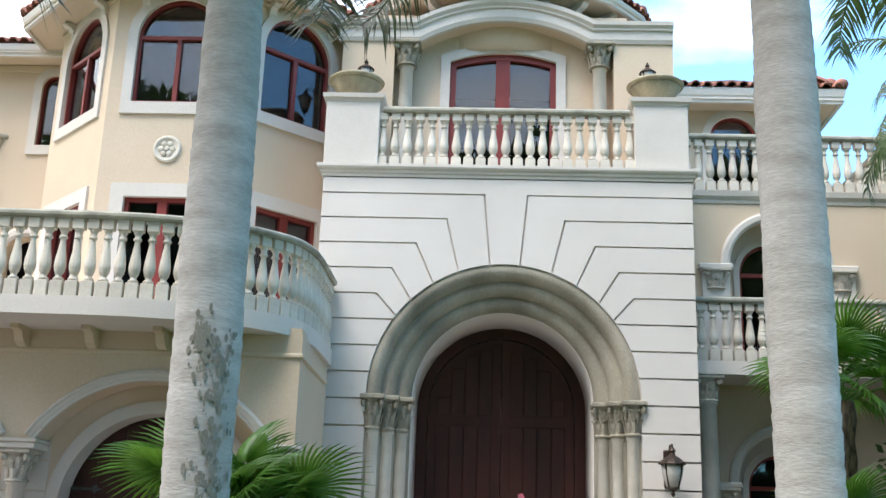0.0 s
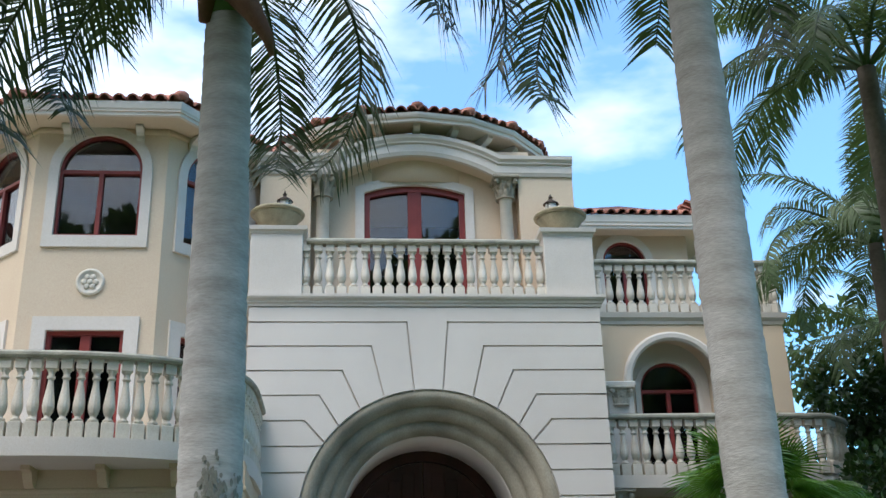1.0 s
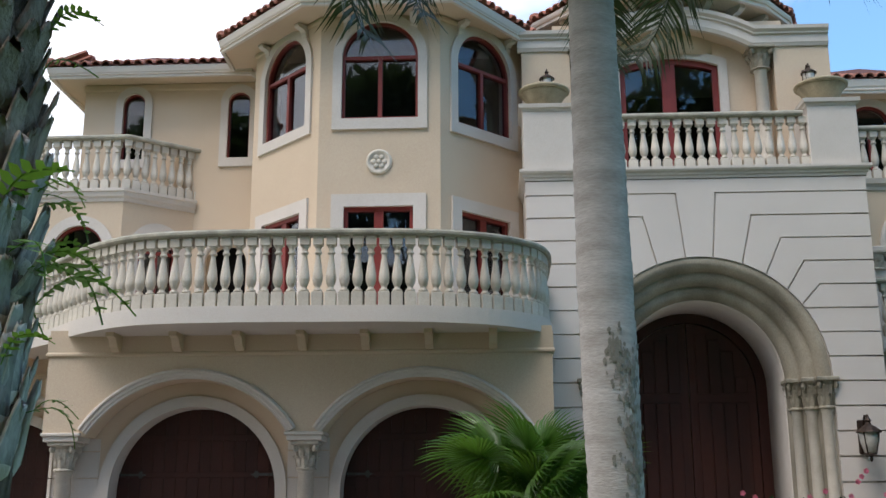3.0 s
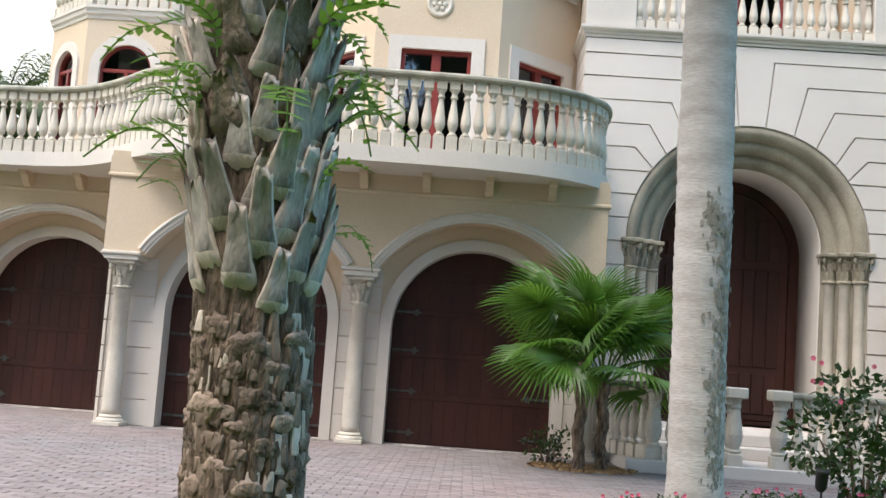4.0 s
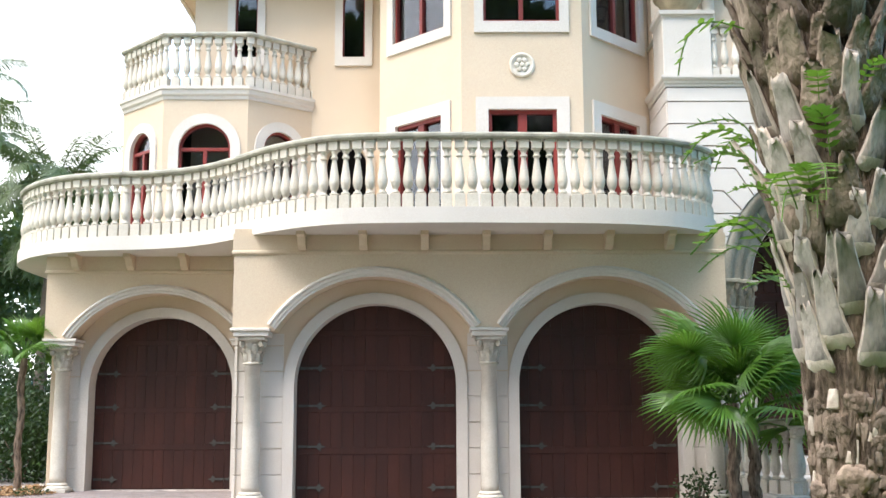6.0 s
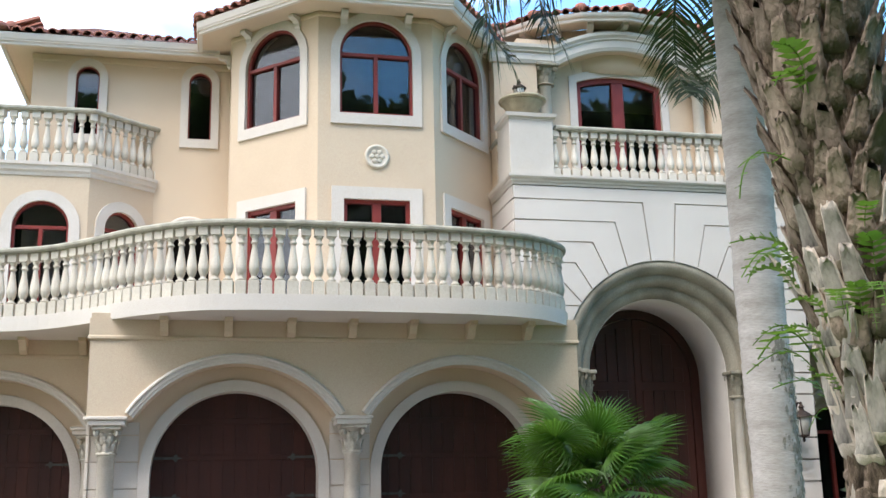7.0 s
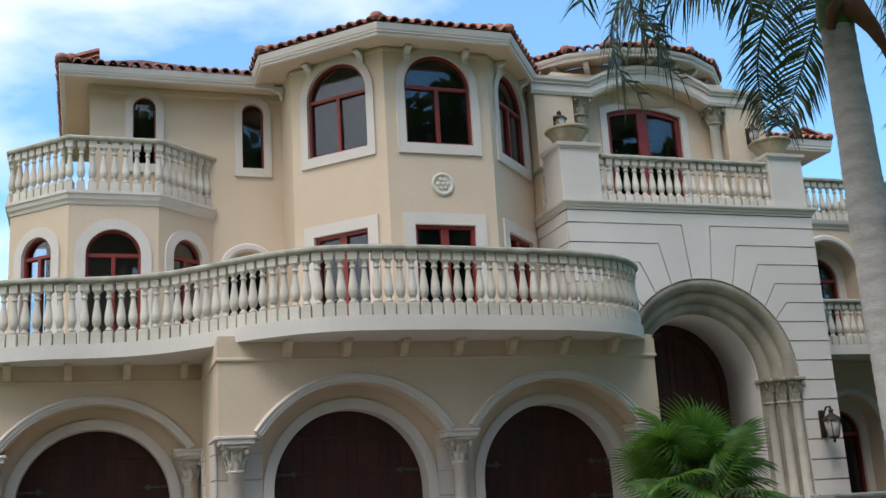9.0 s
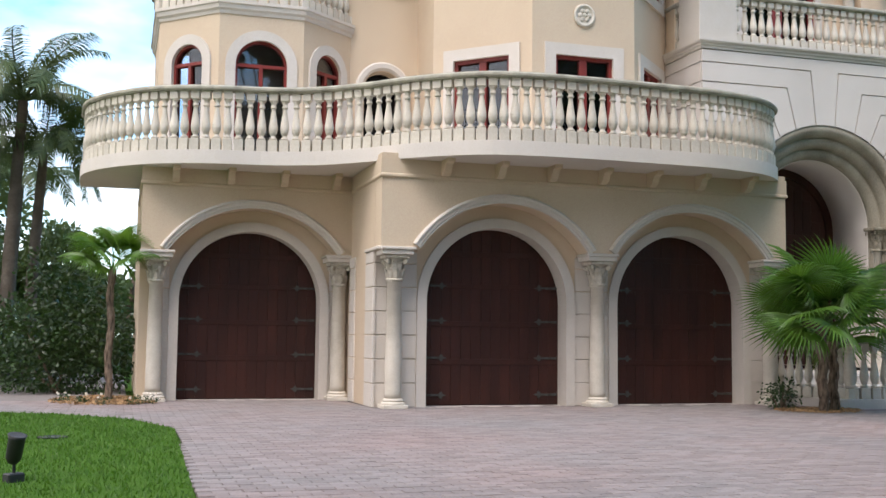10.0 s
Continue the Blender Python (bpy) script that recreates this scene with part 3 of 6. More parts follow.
def garage_door(cx, y):
    global HINGE
    W = front(y)
    b = bmesh.new()
    plate(b, [arch_loop(cx, GR + 0.05, 0.0, GZ, 28)], -0.03, -0.08, W)
    door = part("garage_door", b, DARKWOOD, HOUSE, "dark stained planked garage door with iron strap hinges")
    n = 14
    wdt = 2 * GR / n
    for i in range(n):
        u0, u1 = cx - GR + i * wdt + 0.0018, cx - GR + (i + 1) * wdt - 0.0018
        zt = min(GZ + math.sqrt(max(0.0, GR * GR - (u - cx) ** 2)) for u in (u0, u1)) + 0.03
        for z0, z1 in ((0.02, 0.74), (0.75, 1.40), (1.41, 2.05), (2.06, 2.62), (2.63, zt)):
            z1 = min(z1, zt)
            if z1 - z0 < 0.05:
                continue
            bb = bmesh.new()
            add_box(bb, u0, u1, z0, z1, -0.03, -0.004 - 0.002 * ((i * 7) % 3), W, 0.002)
            part("plank", bb, DARKWOOD, door)
    for z0, z1 in ((0.70, 0.80), (1.36, 1.45), (2.02, 2.10), (2.58, 2.67)):
        r = math.sqrt(max(0.0, GR * GR - max(0, z1 - GZ) ** 2)) - 0.02
        bb = bmesh.new()
        add_box(bb, cx - r, cx + r, z0, z1, -0.03, 0.006, W, 0.004)
        part("rail", bb, DARKWOOD, door)
    if HINGE is None:
        h = bmesh.new()
        pl = [(0, -0.022), (0.30, -0.016), (0.32, -0.05), (0.36, -0.06), (0.37, -0.02), (0.44, 0), (0.37, 0.02), (0.36, 0.06), (0.32, 0.05), (0.30, 0.016), (0, 0.022)]
        plate(h, [pl], 0.012, 0.0, Matrix.Identity(4))
        HINGE = to_mesh("strap_hinge", h, IRON)
    for z in (0.16, 0.80, 1.44, 2.04):
        for s in (-1, 1):
            m = W @ Matrix.Translation((cx + s * (GR - 0.03), z + 0.02, 0.008)) @ Matrix.Diagonal((-s, 1, 1, 1))
            placed("strap_hinge", HINGE, m, door, "wrought iron strap hinge")


GX0, GX1, GY = -10.42, -2.77, 14.05
garage_row(GY, (-8.235, -4.70), GX0, GX1, (-10.13, -6.46, -2.99), 16.4)
garage_row(16.37, (-12.19,), -14.15, GX0 + 0.02, (-13.87, -10.60), 20.0)
# returns of the two garage fronts
b = bmesh.new()
plate(b, [rect(0.0, 2.26, 0, 4.2)], 0, -0.35, face_plane((GX0, 16.79), (GX0, GY + 0.45)))
RETURN = part("wall", b, STUCCO, HOUSE)
for i in range(7):
    z0, z1 = 0.40 * i, min(0.40 * (i + 1), 2.6)
    for y0, y1 in ((14.46, 15.05), (15.95, 16.36)):
        b = bmesh.new()
        add_box(b, GX0 - 0.03, GX0 + 0.02, y0, y1, z0 + 0.008, z1 - 0.008, bevel=0.006)
        part("panel", b, TRIM, RETURN)
b = bmesh.new()
add_box(b, GX0 - 0.05, GX0 + 0.02, GY + 0.05, 15.08, 2.602, 2.66, bevel=0.012)
part("impost", b, TRIM, RETURN)
b = bmesh.new()
plate(b, [rect(0.51, 2.5, 0, 2.6)], 0, -0.3, face_plane((GX1, GY), (GX1, 17.0)))
plate(b, [rect(0.45, 2.5, 2.602, 4.2)], -0.004, -0.3, face_plane((GX1, GY), (GX1, 17.0)))
part("wall", b, STUCCO, HOUSE)
b = bmesh.new()
plate(b, [rect(0.0, 6.0, 0, 4.2)], 0, -0.3, face_plane((-14.15, 22.8), (-14.15, 16.8)))
part("wall", b, STUCCO, HOUSE)

# ---- serpentine balcony ----
CURVE = [(-2.70, 16.42), (-2.70, 15.6), (-2.72, 14.8), (-2.84, 14.22), (-3.12, 13.80), (-3.75, 13.34), (-4.75, 13.06), (-6.0, 12.98), (-7.3, 12.95), (-8.3, 13.0), (-9.05, 13.2), (-9.9, 13.80), (-10.6, 14.55), (-11.3, 15.15), (-12.1, 15.47), (-13.1, 15.62), (-14.0, 16.0), (-14.75, 16.75), (-15.2, 17.7), (-15.3, 18.9)]
RUN = spline([Vector((x, y, 0)) for x, y in CURVE], 0.193)
inset = []
for i, p in enumerate(RUN):
    d = (RUN[min(i + 1, len(RUN) - 1)] - RUN[max(i - 1, 0)]).normalized()
    inset.append((p.x - 0.11 * d.y * 1, p.y + 0.11 * d.x * 1))
SLAB0, SLAB1, RAIL1 = 4.10, 4.34, 5.47
bm = bmesh.new()
edge = [(p.x, p.y) for p in RUN]
loop = edge + [(-15.3, 19.5), (-3.1, 19.5), (-3.1, 16.42)]
plate(bm, [loop], SLAB1, SLAB0, Matrix.Identity(4))
bmesh.ops.recalc_face_normals(bm, faces=bm.faces)
part("balcony_slab", bm, CREAM, HOUSE, "cream curved balcony slab")
flip = [(2 * p.x - q[0], 2 * p.y - q[1]) for p, q in zip(RUN, inset)]
inner = inset if inset[len(inset) // 2][1] > RUN[len(RUN) // 2].y else flip
balustrade([Vector((x, y, 0)) for x, y in inner], SLAB1, RAIL1)
for x in [-9.35 + 0.95 * i for i in range(7)]:
    b = bmesh.new()
    plate(b, [[(0, 4.10), (0, 3.86), (0.10, 3.84), (0.22, 3.90), (0.30, 4.02), (0.42, 4.04), (0.42, 4.10)]], 0.06, -0.06, face_plane((x, GY), (x, GY - 1)))
    part("bracket", b, STUCCO, HOUSE)
for x in [-13.6 + 0.95 * i for i in range(4)]:
    b = bmesh.new()
    plate(b, [[(0, 4.10), (0, 3.86), (0.10, 3.84), (0.22, 3.90), (0.30, 4.02), (0.42, 4.04), (0.42, 4.10)]], 0.06, -0.06, face_plane((x, 16.37), (x, 15.37)))
    part("bracket", b, STUCCO, HOUSE)


# ---- windows and doors ----
def window(m, cu, r, sill, spring, trim=0.17, sill_h=0.22, deep=0.18, mullion=True, transom=True, squash=1.0, label="round-headed window with red frame and white trim", flat_trim=False, bars=0.05, curtain=False):
    """Arched window in the wall plane m: white trim in front, red frame, glass and glazing bars in the opening."""
    b = bmesh.new()
    outer = arch_loop(cu, r + trim, sill - sill_h, spring, 24, squash)
    plate(b, [outer, arch_loop(cu, r - 0.002, sill, spring, 24, squash)[::-1]], 0.045, -0.02, m)
    win = part("window", b, TRIM, HOUSE, label)
    b = bmesh.new()
    plate(b, [arch_loop(cu, r + 0.01, sill - 0.01, spring, 24, squash), arch_loop(cu, r - bars, sill + bars, spring, 24, squash)[::-1]], -0.04, -deep + 0.02, m)
    part("frame", b, REDWOOD, win)
    if mullion:
        b = bmesh.new()
        add_box(b, cu - bars * 0.8, cu + bars * 0.8, sill + bars, spring, -deep + 0.02, -0.045, m, 0.006)
        part("mullion", b, REDWOOD, win)
    if transom:
        b = bmesh.new()
        add_box(b, cu - r + bars, cu + r - bars, spring - 0.035, spring + 0.035, -deep + 0.02, -0.042, m, 0.006)
        part("transom", b, REDWOOD, win)
    b = bmesh.new()
    plate(b, [arch_loop(cu, r - bars + 0.004, sill + bars - 0.004, spring, 24, squash)], -deep * 0.6, -deep * 0.6 - 0.008, m)
    part("pane", b, GLASS, win)
    if curtain:
        b = bmesh.new()
        n = 26
        pts = [(cu - r + 2 * r * i / n, -deep - 0.35 - 0.03 * math.sin(i * 1.9)) for i in range(n + 1)]
        row = [[b.verts.new(m @ Vector((u, v, w))) for u, w in pts] for v in (sill - 0.1, spring + r * squash)]
        for i in range(n):
            b.faces.new((row[0][i], row[0][i + 1], row[1][i + 1], row[1][i]))
        part("curtain", b, CURTAIN, win)
    return win


def glazed_door(m, u0, u1, v0, v1, trim=0.22, label="red-framed glazed terrace door with white trim", rise=0.0, wide=0.07, deep=0.2):
    """A pair of glazed leaves in a flat or slightly arched opening."""
    cu, hw = (u0 + u1) / 2, (u1 - u0) / 2

    def outline(g):
        if not rise:
            return [(u0 - g, v0), (u1 + g, v0), (u1 + g, v1 + g), (u0 - g, v1 + g)]
        R = (hw * hw + rise * rise) / (2 * rise)
        c = v1 - R
        R2 = R + g
        a = math.degrees(math.asin((hw + g) / R2))
        return [(u0 - g, v0), (u1 + g, v0)] + arc(cu, c, R2, 90 - a, 90 + a, 16)
    b = bmesh.new()
    plate(b, [outline(trim), [(u, max(v, v0 + 0.002)) for u, v in outline(-0.002)][::-1]], 0.045, -0.02, m)
    door = part("door", b, TRIM, HOUSE, label)
    b = bmesh.new()
    plate(b, [outline(0.01), [(u, v + (0.1 if v < v0 + 0.01 else 0)) for u, v in outline(-wide)][::-1]], -0.04, -deep + 0.02, m)
    part("frame", b, REDWOOD, door)
    b = bmesh.new()
    add_box(b, cu - wide * 1.2, cu + wide * 1.2, v0, v1 - wide + 0.002, -deep + 0.025, -0.05, m, 0.008)
    part("stile", b, REDWOOD, door)
    b = bmesh.new()
    plate(b, [[(u, v + (0.09 if v < v0 + 0.01 else 0)) for u, v in outline(-wide + 0.004)]], -deep * 0.6, -deep * 0.6 - 0.008, m)
    part("pane", b, GLASS, door)
    return door


def walled(a, b, z0, z1, holes=(), mat=None, t=0.3, label="", name="wall"):
    m = face_plane(a, b)
    L = (Vector(b) - Vector(a)).length
    bm = bmesh.new()
    plate(bm, [rect(0, L, z0, z1)] + [h[::-1] for h in holes], 0, -t, m)
    part(name, bm, mat or STUCCO, HOUSE, label)
    return m, L


def frieze(path, z0, z1, out=0.03, mat=None):
    bm = bmesh.new()
    sweep(bm, [(x, y, 0) for x, y in path], [(-0.05, z0), (out * 0.5, z0), (out, z0 + 0.03), (out, z1), (-0.05, z1)])
    part("frieze", bm, mat or STUCCO, HOUSE)


# ---- bay tower ----
BX, BY, BH = -5.68, 16.55, 1.12
S2 = BH * 2 / math.sqrt(2)
v0, v1, v2, v3 = (BX - BH - S2, BY + S2), (BX - BH, BY), (BX + BH, BY), (BX + BH + S2, BY + S2)
TOP = 10.58
for a, c in ((v0, v1), (v1, v2), (v2, v3)):
    cu = BH
    hole = arch_loop(cu, 0.71, 8.52, 9.745, 24)
    door = rect(cu - 0.63, cu + 0.63, 4.36, 6.84)
    m, L = walled(a, c, 4.34, TOP, [hole, door], STUCCO, 0.3, "peach stucco bay wall")
    window(m, cu, 0.71, 8.52, 9.745, 0.17, 0.21)
    glazed_door(m, cu - 0.63, cu + 0.63, 4.36, 6.84, 0.23)
walled((v0[0], 19.4), v0, 4.34, TOP, (), STUCCO, 0.3)
frieze([(v0[0], 19.35), v0, v1, v2, v3, (v3[0], 18.4)], 10.47, 10.545, 0.03)
# back walls behind the glass, the rooms' dimness put into their near-black colour
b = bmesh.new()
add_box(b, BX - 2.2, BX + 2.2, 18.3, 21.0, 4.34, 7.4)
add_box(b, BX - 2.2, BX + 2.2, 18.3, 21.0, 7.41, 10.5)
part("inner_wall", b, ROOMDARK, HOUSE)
# medallion
b = bmesh.new()
m = front(BY, BX)
lathe(b, [(0.235, 0.0), (0.24, 0.02), (0.215, 0.045), (0.19, 0.045), (0.175, 0.025), (0.0, 0.02)][:-1] + [(0.02, 0.02)], 28, m @ Matrix.Translation((0, 7.68, 0)))
for k in range(6):
    mm = m @ Matrix.Translation((0, 7.68, 0.02)) @ Matrix.Rotation(k * math.pi / 3, 4, "Z")
    lathe(b, [(0.05, 0.0), (0.048, 0.018), (0.03, 0.03), (0.01, 0.032)], 10, mm @ Matrix.Translation((0.095, 0, 0)))
lathe(b, [(0.05, 0.0), (0.045, 0.025), (0.02, 0.035)], 12, m @ Matrix.Translation((0, 7.68, 0.02)))
part("medallion", b, STONE, HOUSE, "round carved stone medallion", True)


# ---- roofs ----
tb = bmesh.new()
rows = []
for y, r in ((-0.03, 0.098), (0.02, 0.108), (0.45, 0.09)):
    rows.append([tb.verts.new((rr * math.cos(radians(a)), y, rr * math.sin(radians(a)) * 0.95)) for rr in (r, r - 0.022) for a in range(0, 181, 30)])
for r, s in zip(rows, rows[1:]):
    for j in range(6):
        tb.faces.new((r[j], r[j + 1], s[j + 1], s[j]))
        tb.faces.new((r[7 + j], s[7 + j], s[8 + j], r[8 + j]))
for j in range(6):
    tb.faces.new((rows[0][j], rows[0][7 + j], rows[0][8 + j], rows[0][j + 1]))
TILE_ME = to_mesh("tile", tb, TILE)
hb = bmesh.new()
lathe(hb, [(0.02, -0.05), (0.11, -0.04), (0.14, 0.02), (0.12, 0.09), (0.05, 0.13)], 10)
HIP_ME = to_mesh("hip_tile", hb, TILE, True)


def tiled_eave(path, z, slope, wall_path, depth=2.0, fascia=0.30, hips=True, closed_top=None, rows_n=2, label="terracotta barrel tile roof with a cream eave"):
    """Fascia and soffit along the eave, the roof plane behind, and rows of barrel tiles."""
    pts = [Vector((x, y, z)) for x, y in path]
    b = bmesh.new()
    sweep(b, [Vector((x, y, 0)) for x, y in path], [(-0.10, z - fascia), (-0.03, z - fascia), (-0.02, z - fascia * 0.6), (0.0, z - fascia * 0.5), (0.02, z - 0.05), (0.02, z), (-0.10, z)])
    roof = part("roof", b, CREAM, HOUSE, label)
    b = bmesh.new()
    lo = [b.verts.new((x, y, z - fascia + 0.06)) for x, y in path]
    li = [b.verts.new((x, y, z - fascia + 0.08)) for x, y in wall_path]
    for i in range(len(path) - 1):
        b.faces.new((lo[i], lo[i + 1], li[i + 1], li[i]))
    part("soffit", b, STUCCO, roof)
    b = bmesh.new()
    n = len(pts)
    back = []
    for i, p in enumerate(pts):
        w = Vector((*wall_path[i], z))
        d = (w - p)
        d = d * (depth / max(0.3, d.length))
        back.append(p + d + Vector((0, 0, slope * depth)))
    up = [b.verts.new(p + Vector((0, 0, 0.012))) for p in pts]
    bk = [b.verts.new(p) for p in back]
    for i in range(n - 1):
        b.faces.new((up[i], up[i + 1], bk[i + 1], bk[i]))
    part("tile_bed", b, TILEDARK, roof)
    for i in range(n - 1):
        a, c = pts[i], pts[i + 1]
        u = (c - a).normalized()
        inw = Vector((-u.y, u.x, 0))
        inw = inw if inw.dot(Vector((*wall_path[i], z)) - a) > 0 else -inw
        L = (c - a).length
        k = max(1, round(L / 0.235))
        for j in range(k):
            base = a + u * (L * (j + 0.5) / k)
            for row in range(rows_n):
                o = base - inw * 0.04 + (inw + Vector((0, 0, slope))) * (0.40 * row) + Vector((random.uniform(-0.01, 0.01), 0, 0.03 + random.uniform(-0.006, 0.008)))
                t = math.atan(slope)
                mm = Matrix.Translation(o) @ Matrix((u if u.cross(inw).z > 0 else -u, inw, (0, 0, 1))).transposed().to_4x4() @ Matrix.Rotation(t, 4, "X") @ Matrix.Rotation(random.uniform(-0.03, 0.03), 4, "Z")
                placed("tile", TILE_ME, mm, roof)
    if hips:
        for i in range(1, n - 1):
            mm = Matrix.Translation(pts[i] + (back[i] - pts[i]) * 0.02 + Vector((0, 0, 0.08)))
            placed("hip_tile", HIP_ME, mm, roof)
            for q in range(1, 4):
                placed("hip_tile", HIP_ME, Matrix.Translation(pts[i] + (back[i] - pts[i]).normalized() * 0.32 * q + Vector((0, 0, 0.07))), roof)
    return roof


def scroll_bracket(p, ang, z, size=0.3):
    b = bmesh.new()
    prof = [(0, 0), (0, -1.0), (0.15, -1.0), (0.28, -0.8), (0.30, -0.55), (0.5, -0.38), (0.8, -0.32), (1.0, -0.18), (1.0, 0)]
    m = Matrix.Translation((*p, z)) @ Matrix.Rotation(ang, 4, "Z") @ Matrix((( 0, 0, 1, 0), (1, 0, 0, 0), (0, 1, 0, 0), (0, 0, 0, 1)))
    plate(b, [[(u * size, v * size) for u, v in prof]], 0.065, -0.065, m)
    part("bracket", b, CREAM, HOUSE)


O = 0.70
k = O * math.tan(radians(22.5))
e1, e2 = (BX - BH - k, BY - O), (BX + BH + k, BY - O)
e0 = (BX - BH - S2 - O, BY + S2 - k)
e3 = (BX + BH + S2 + O * 0.55, BY + S2 - k + O * 0.45)
tiled_eave([(e0[0], 18.75), e0, e1, e2, e3], 10.75, 0.42, [(v0[0], 19.3), v0, v1, v2, v3], 2.2, 0.25)
for a, c in ((v0, v1), (v1, v2), (v2, v3)):
    a, c = Vector(a), Vector(c)
    d = (c - a).normalized()
    for s in (0.22, 0.78):
        p = a + (c - a) * s
        scroll_bracket((p.x, p.y), math.atan2(d.y, d.x) - math.pi, 10.55, 0.24)

# ---- left wing ----
LY = 19.4
wl_holes = [arch_loop(-11.295 + 12.39, 0.235, 8.8, 10.06, 14), arch_loop(-9.01 + 12.39, 0.24, 8.8, 10.05, 14), arch_loop(-9.15 + 12.39, 0.42, 4.36, 6.50, 16)]
m, L = walled((-12.39, LY), (v0[0] + 0.3, LY), 4.34, 10.53, wl_holes, STUCCO, 0.3, "peach stucco wall with narrow windows")
for cu in (-11.295 + 12.39, -9.01 + 12.39):
    window(m, cu, 0.237, 8.8, 10.06, 0.16, 0.19, mullion=False, transom=False, bars=0.03, label="narrow round-headed window with white trim")
bm = bmesh.new()
sweep(bm, [m @ Vector((u, v, 0)) for u, v in [(-9.15 + 12.39 - 0.44, 4.36)] + arc(-9.15 + 12.39, 6.50, 0.44, 180, 0, 20) + [(-9.15 + 12.39 + 0.44, 4.36)]], [(0.0, 0.02), (0.18, 0.02), (0.18, -0.04), (0.14, -0.075), (0.05, -0.075), (0.0, -0.04)], up=Vector((0, 1, 0)))
part("arch_moulding", bm, TRIM, HOUSE, "round cream arch moulding")
walled((-12.39, 24.0), (-12.39, LY + 0.3), 4.34, 10.53)
frieze([(-12.39, 23.9), (-12.39, LY), (v0[0] + 0.05, LY)], 10.36, 10.50, 0.025)
tiled_eave([(-13.0, 24.5), (-13.0, 18.78), (e0[0] + 0.45, 18.78)], 10.68, 0.40, [(-12.39, 24.5), (-12.39, LY), (v0[0], LY)], 2.4, 0.24)
scroll_bracket((v0[0] - 0.02, 18.9), math.pi / 2, 10.50, 0.26)
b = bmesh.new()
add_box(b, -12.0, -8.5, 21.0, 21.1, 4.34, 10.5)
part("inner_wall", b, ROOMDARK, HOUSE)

# half-octagon turret with its own balcony
t0, t1, t2, t3, t4 = (-13.87, 22.5), (-13.87, 19.55), (-12.75, 18.45), (-11.05, 18.45), (-9.87, 19.41)
for a, c, r in ((t1, t2, 0.40), (t2, t3, 0.52), (t3, t4, 0.40)):
    L = (Vector(c) - Vector(a)).length
    sp = 6.58 if r > 0.45 else 6.64
    cu = L / 2
    m, L = walled(a, c, 4.34, 7.62, [arch_loop(cu, r, 4.5, sp, 20)], STUCCO, 0.25, "peach stucco turret wall")
    window(m, cu, r, 4.5, sp, 0.20, 0.1, label="arched turret window with red frame")
walled(t0, t1, 4.34, 7.62)
b = bmesh.new()
sweep(b, [(*p, 0) for p in (t0, t1, t2, t3, t4)], [(-0.3, 7.60), (0.02, 7.60), (0.03, 7.66), (0.07, 7.70), (0.08, 7.78), (0.11, 7.80), (0.11, 7.86), (-0.3, 7.86)])
part("cornice", b, TRIM, HOUSE)
b = bmesh.new()
plate(b, [[(t0[0] + 0.2, t0[1]), (t1[0] + 0.2, t1[1] + 0.1), (t2[0], t2[1] + 0.25), (t3[0], t3[1] + 0.25), (t4[0] - 0.2, t4[1] + 0.1), (t4[0] - 0.2, t0[1])]], 7.84, 7.70, Matrix.Identity(4))
part("terrace_floor", b, CREAM, HOUSE)
run = []
for a, c in ((t0, t1), (t1, t2), (t2, t3), (t3, t4)):
    seg = straight((*a, 0), (*c, 0), 0.2)
    run += seg if not run else seg[1:]
run = [p + Vector((0, 0.08, 0)) for p in run]
balustrade(run, 7.86, 9.02)
b = bmesh.new()
add_box(b, -13.2, -10.4, 20.4, 20.6, 4.34, 7.6)
part("inner_wall", b, ROOMDARK, HOUSE)

# ---- central upper storey ----
CY = 17.67
m = front(CY)
NL, NR = -2.08, 1.86
RISE, CUS, CUE = 0.43, -1.62, 1.42
cmid, chw = (CUS + CUE) / 2, (CUE - CUS) / 2
CRAD = (chw ** 2 + RISE ** 2) / (2 * RISE)
ca = math.degrees(math.asin(chw / CRAD))


def crown(z, n=24):
    """The flat-arched-flat line of the parapet at height z."""
    return [(cmid + CRAD * math.sin(radians(a)), z + RISE - CRAD + CRAD * math.cos(radians(a))) for a in [-ca + 2 * ca * i / n for i in range(n + 1)]]


b = bmesh.new()
low = crown(10.28)
top = crown(10.60)
loop = [(-3.02, 7.44), (NL, 7.44), (NL, 10.28)] + low + [(NR, 10.28), (NR, 7.44), (2.92, 7.44), (2.92, 10.60)] + top[::-1] + [(-3.02, 10.60)]
plate(b, [loop], 0, -0.38, m)
part("wall", b, STUCCO, HOUSE, "peach stucco upper wall with an arched parapet")
b = bmesh.new()
line = [(-3.1, 10.29)] + crown(10.29) + [(2.92, 10.29)]
sweep(b, [m @ Vector((u, v, 0)) for u, v in line], [(-0.02, 0.06), (-0.02, -0.03), (0.03, -0.05), (0.05, -0.06), (0.20, -0.06), (0.22, -0.10), (0.25, -0.10), (0.30, -0.15), (0.37, -0.16), (0.37, 0.0), (0.37, 0.36), (0.33, 0.36), (0.33, 0.06)], up=Vector((0, 1, 0)))
part("cornice", b, TRIM, HOUSE, "white arched parapet cornice")
walled((2.92, CY + 0.38), (2.92, 22.0), 7.44, 10.56)
md = front(18.05)
b = bmesh.new()
R0 = 10.26
door_hole = [(-1.08, 7.46), (0.86, 7.46)] + arc(-0.11, 10.24 - 2.86, 2.86, 90 - 19.8, 90 + 19.8, 14)
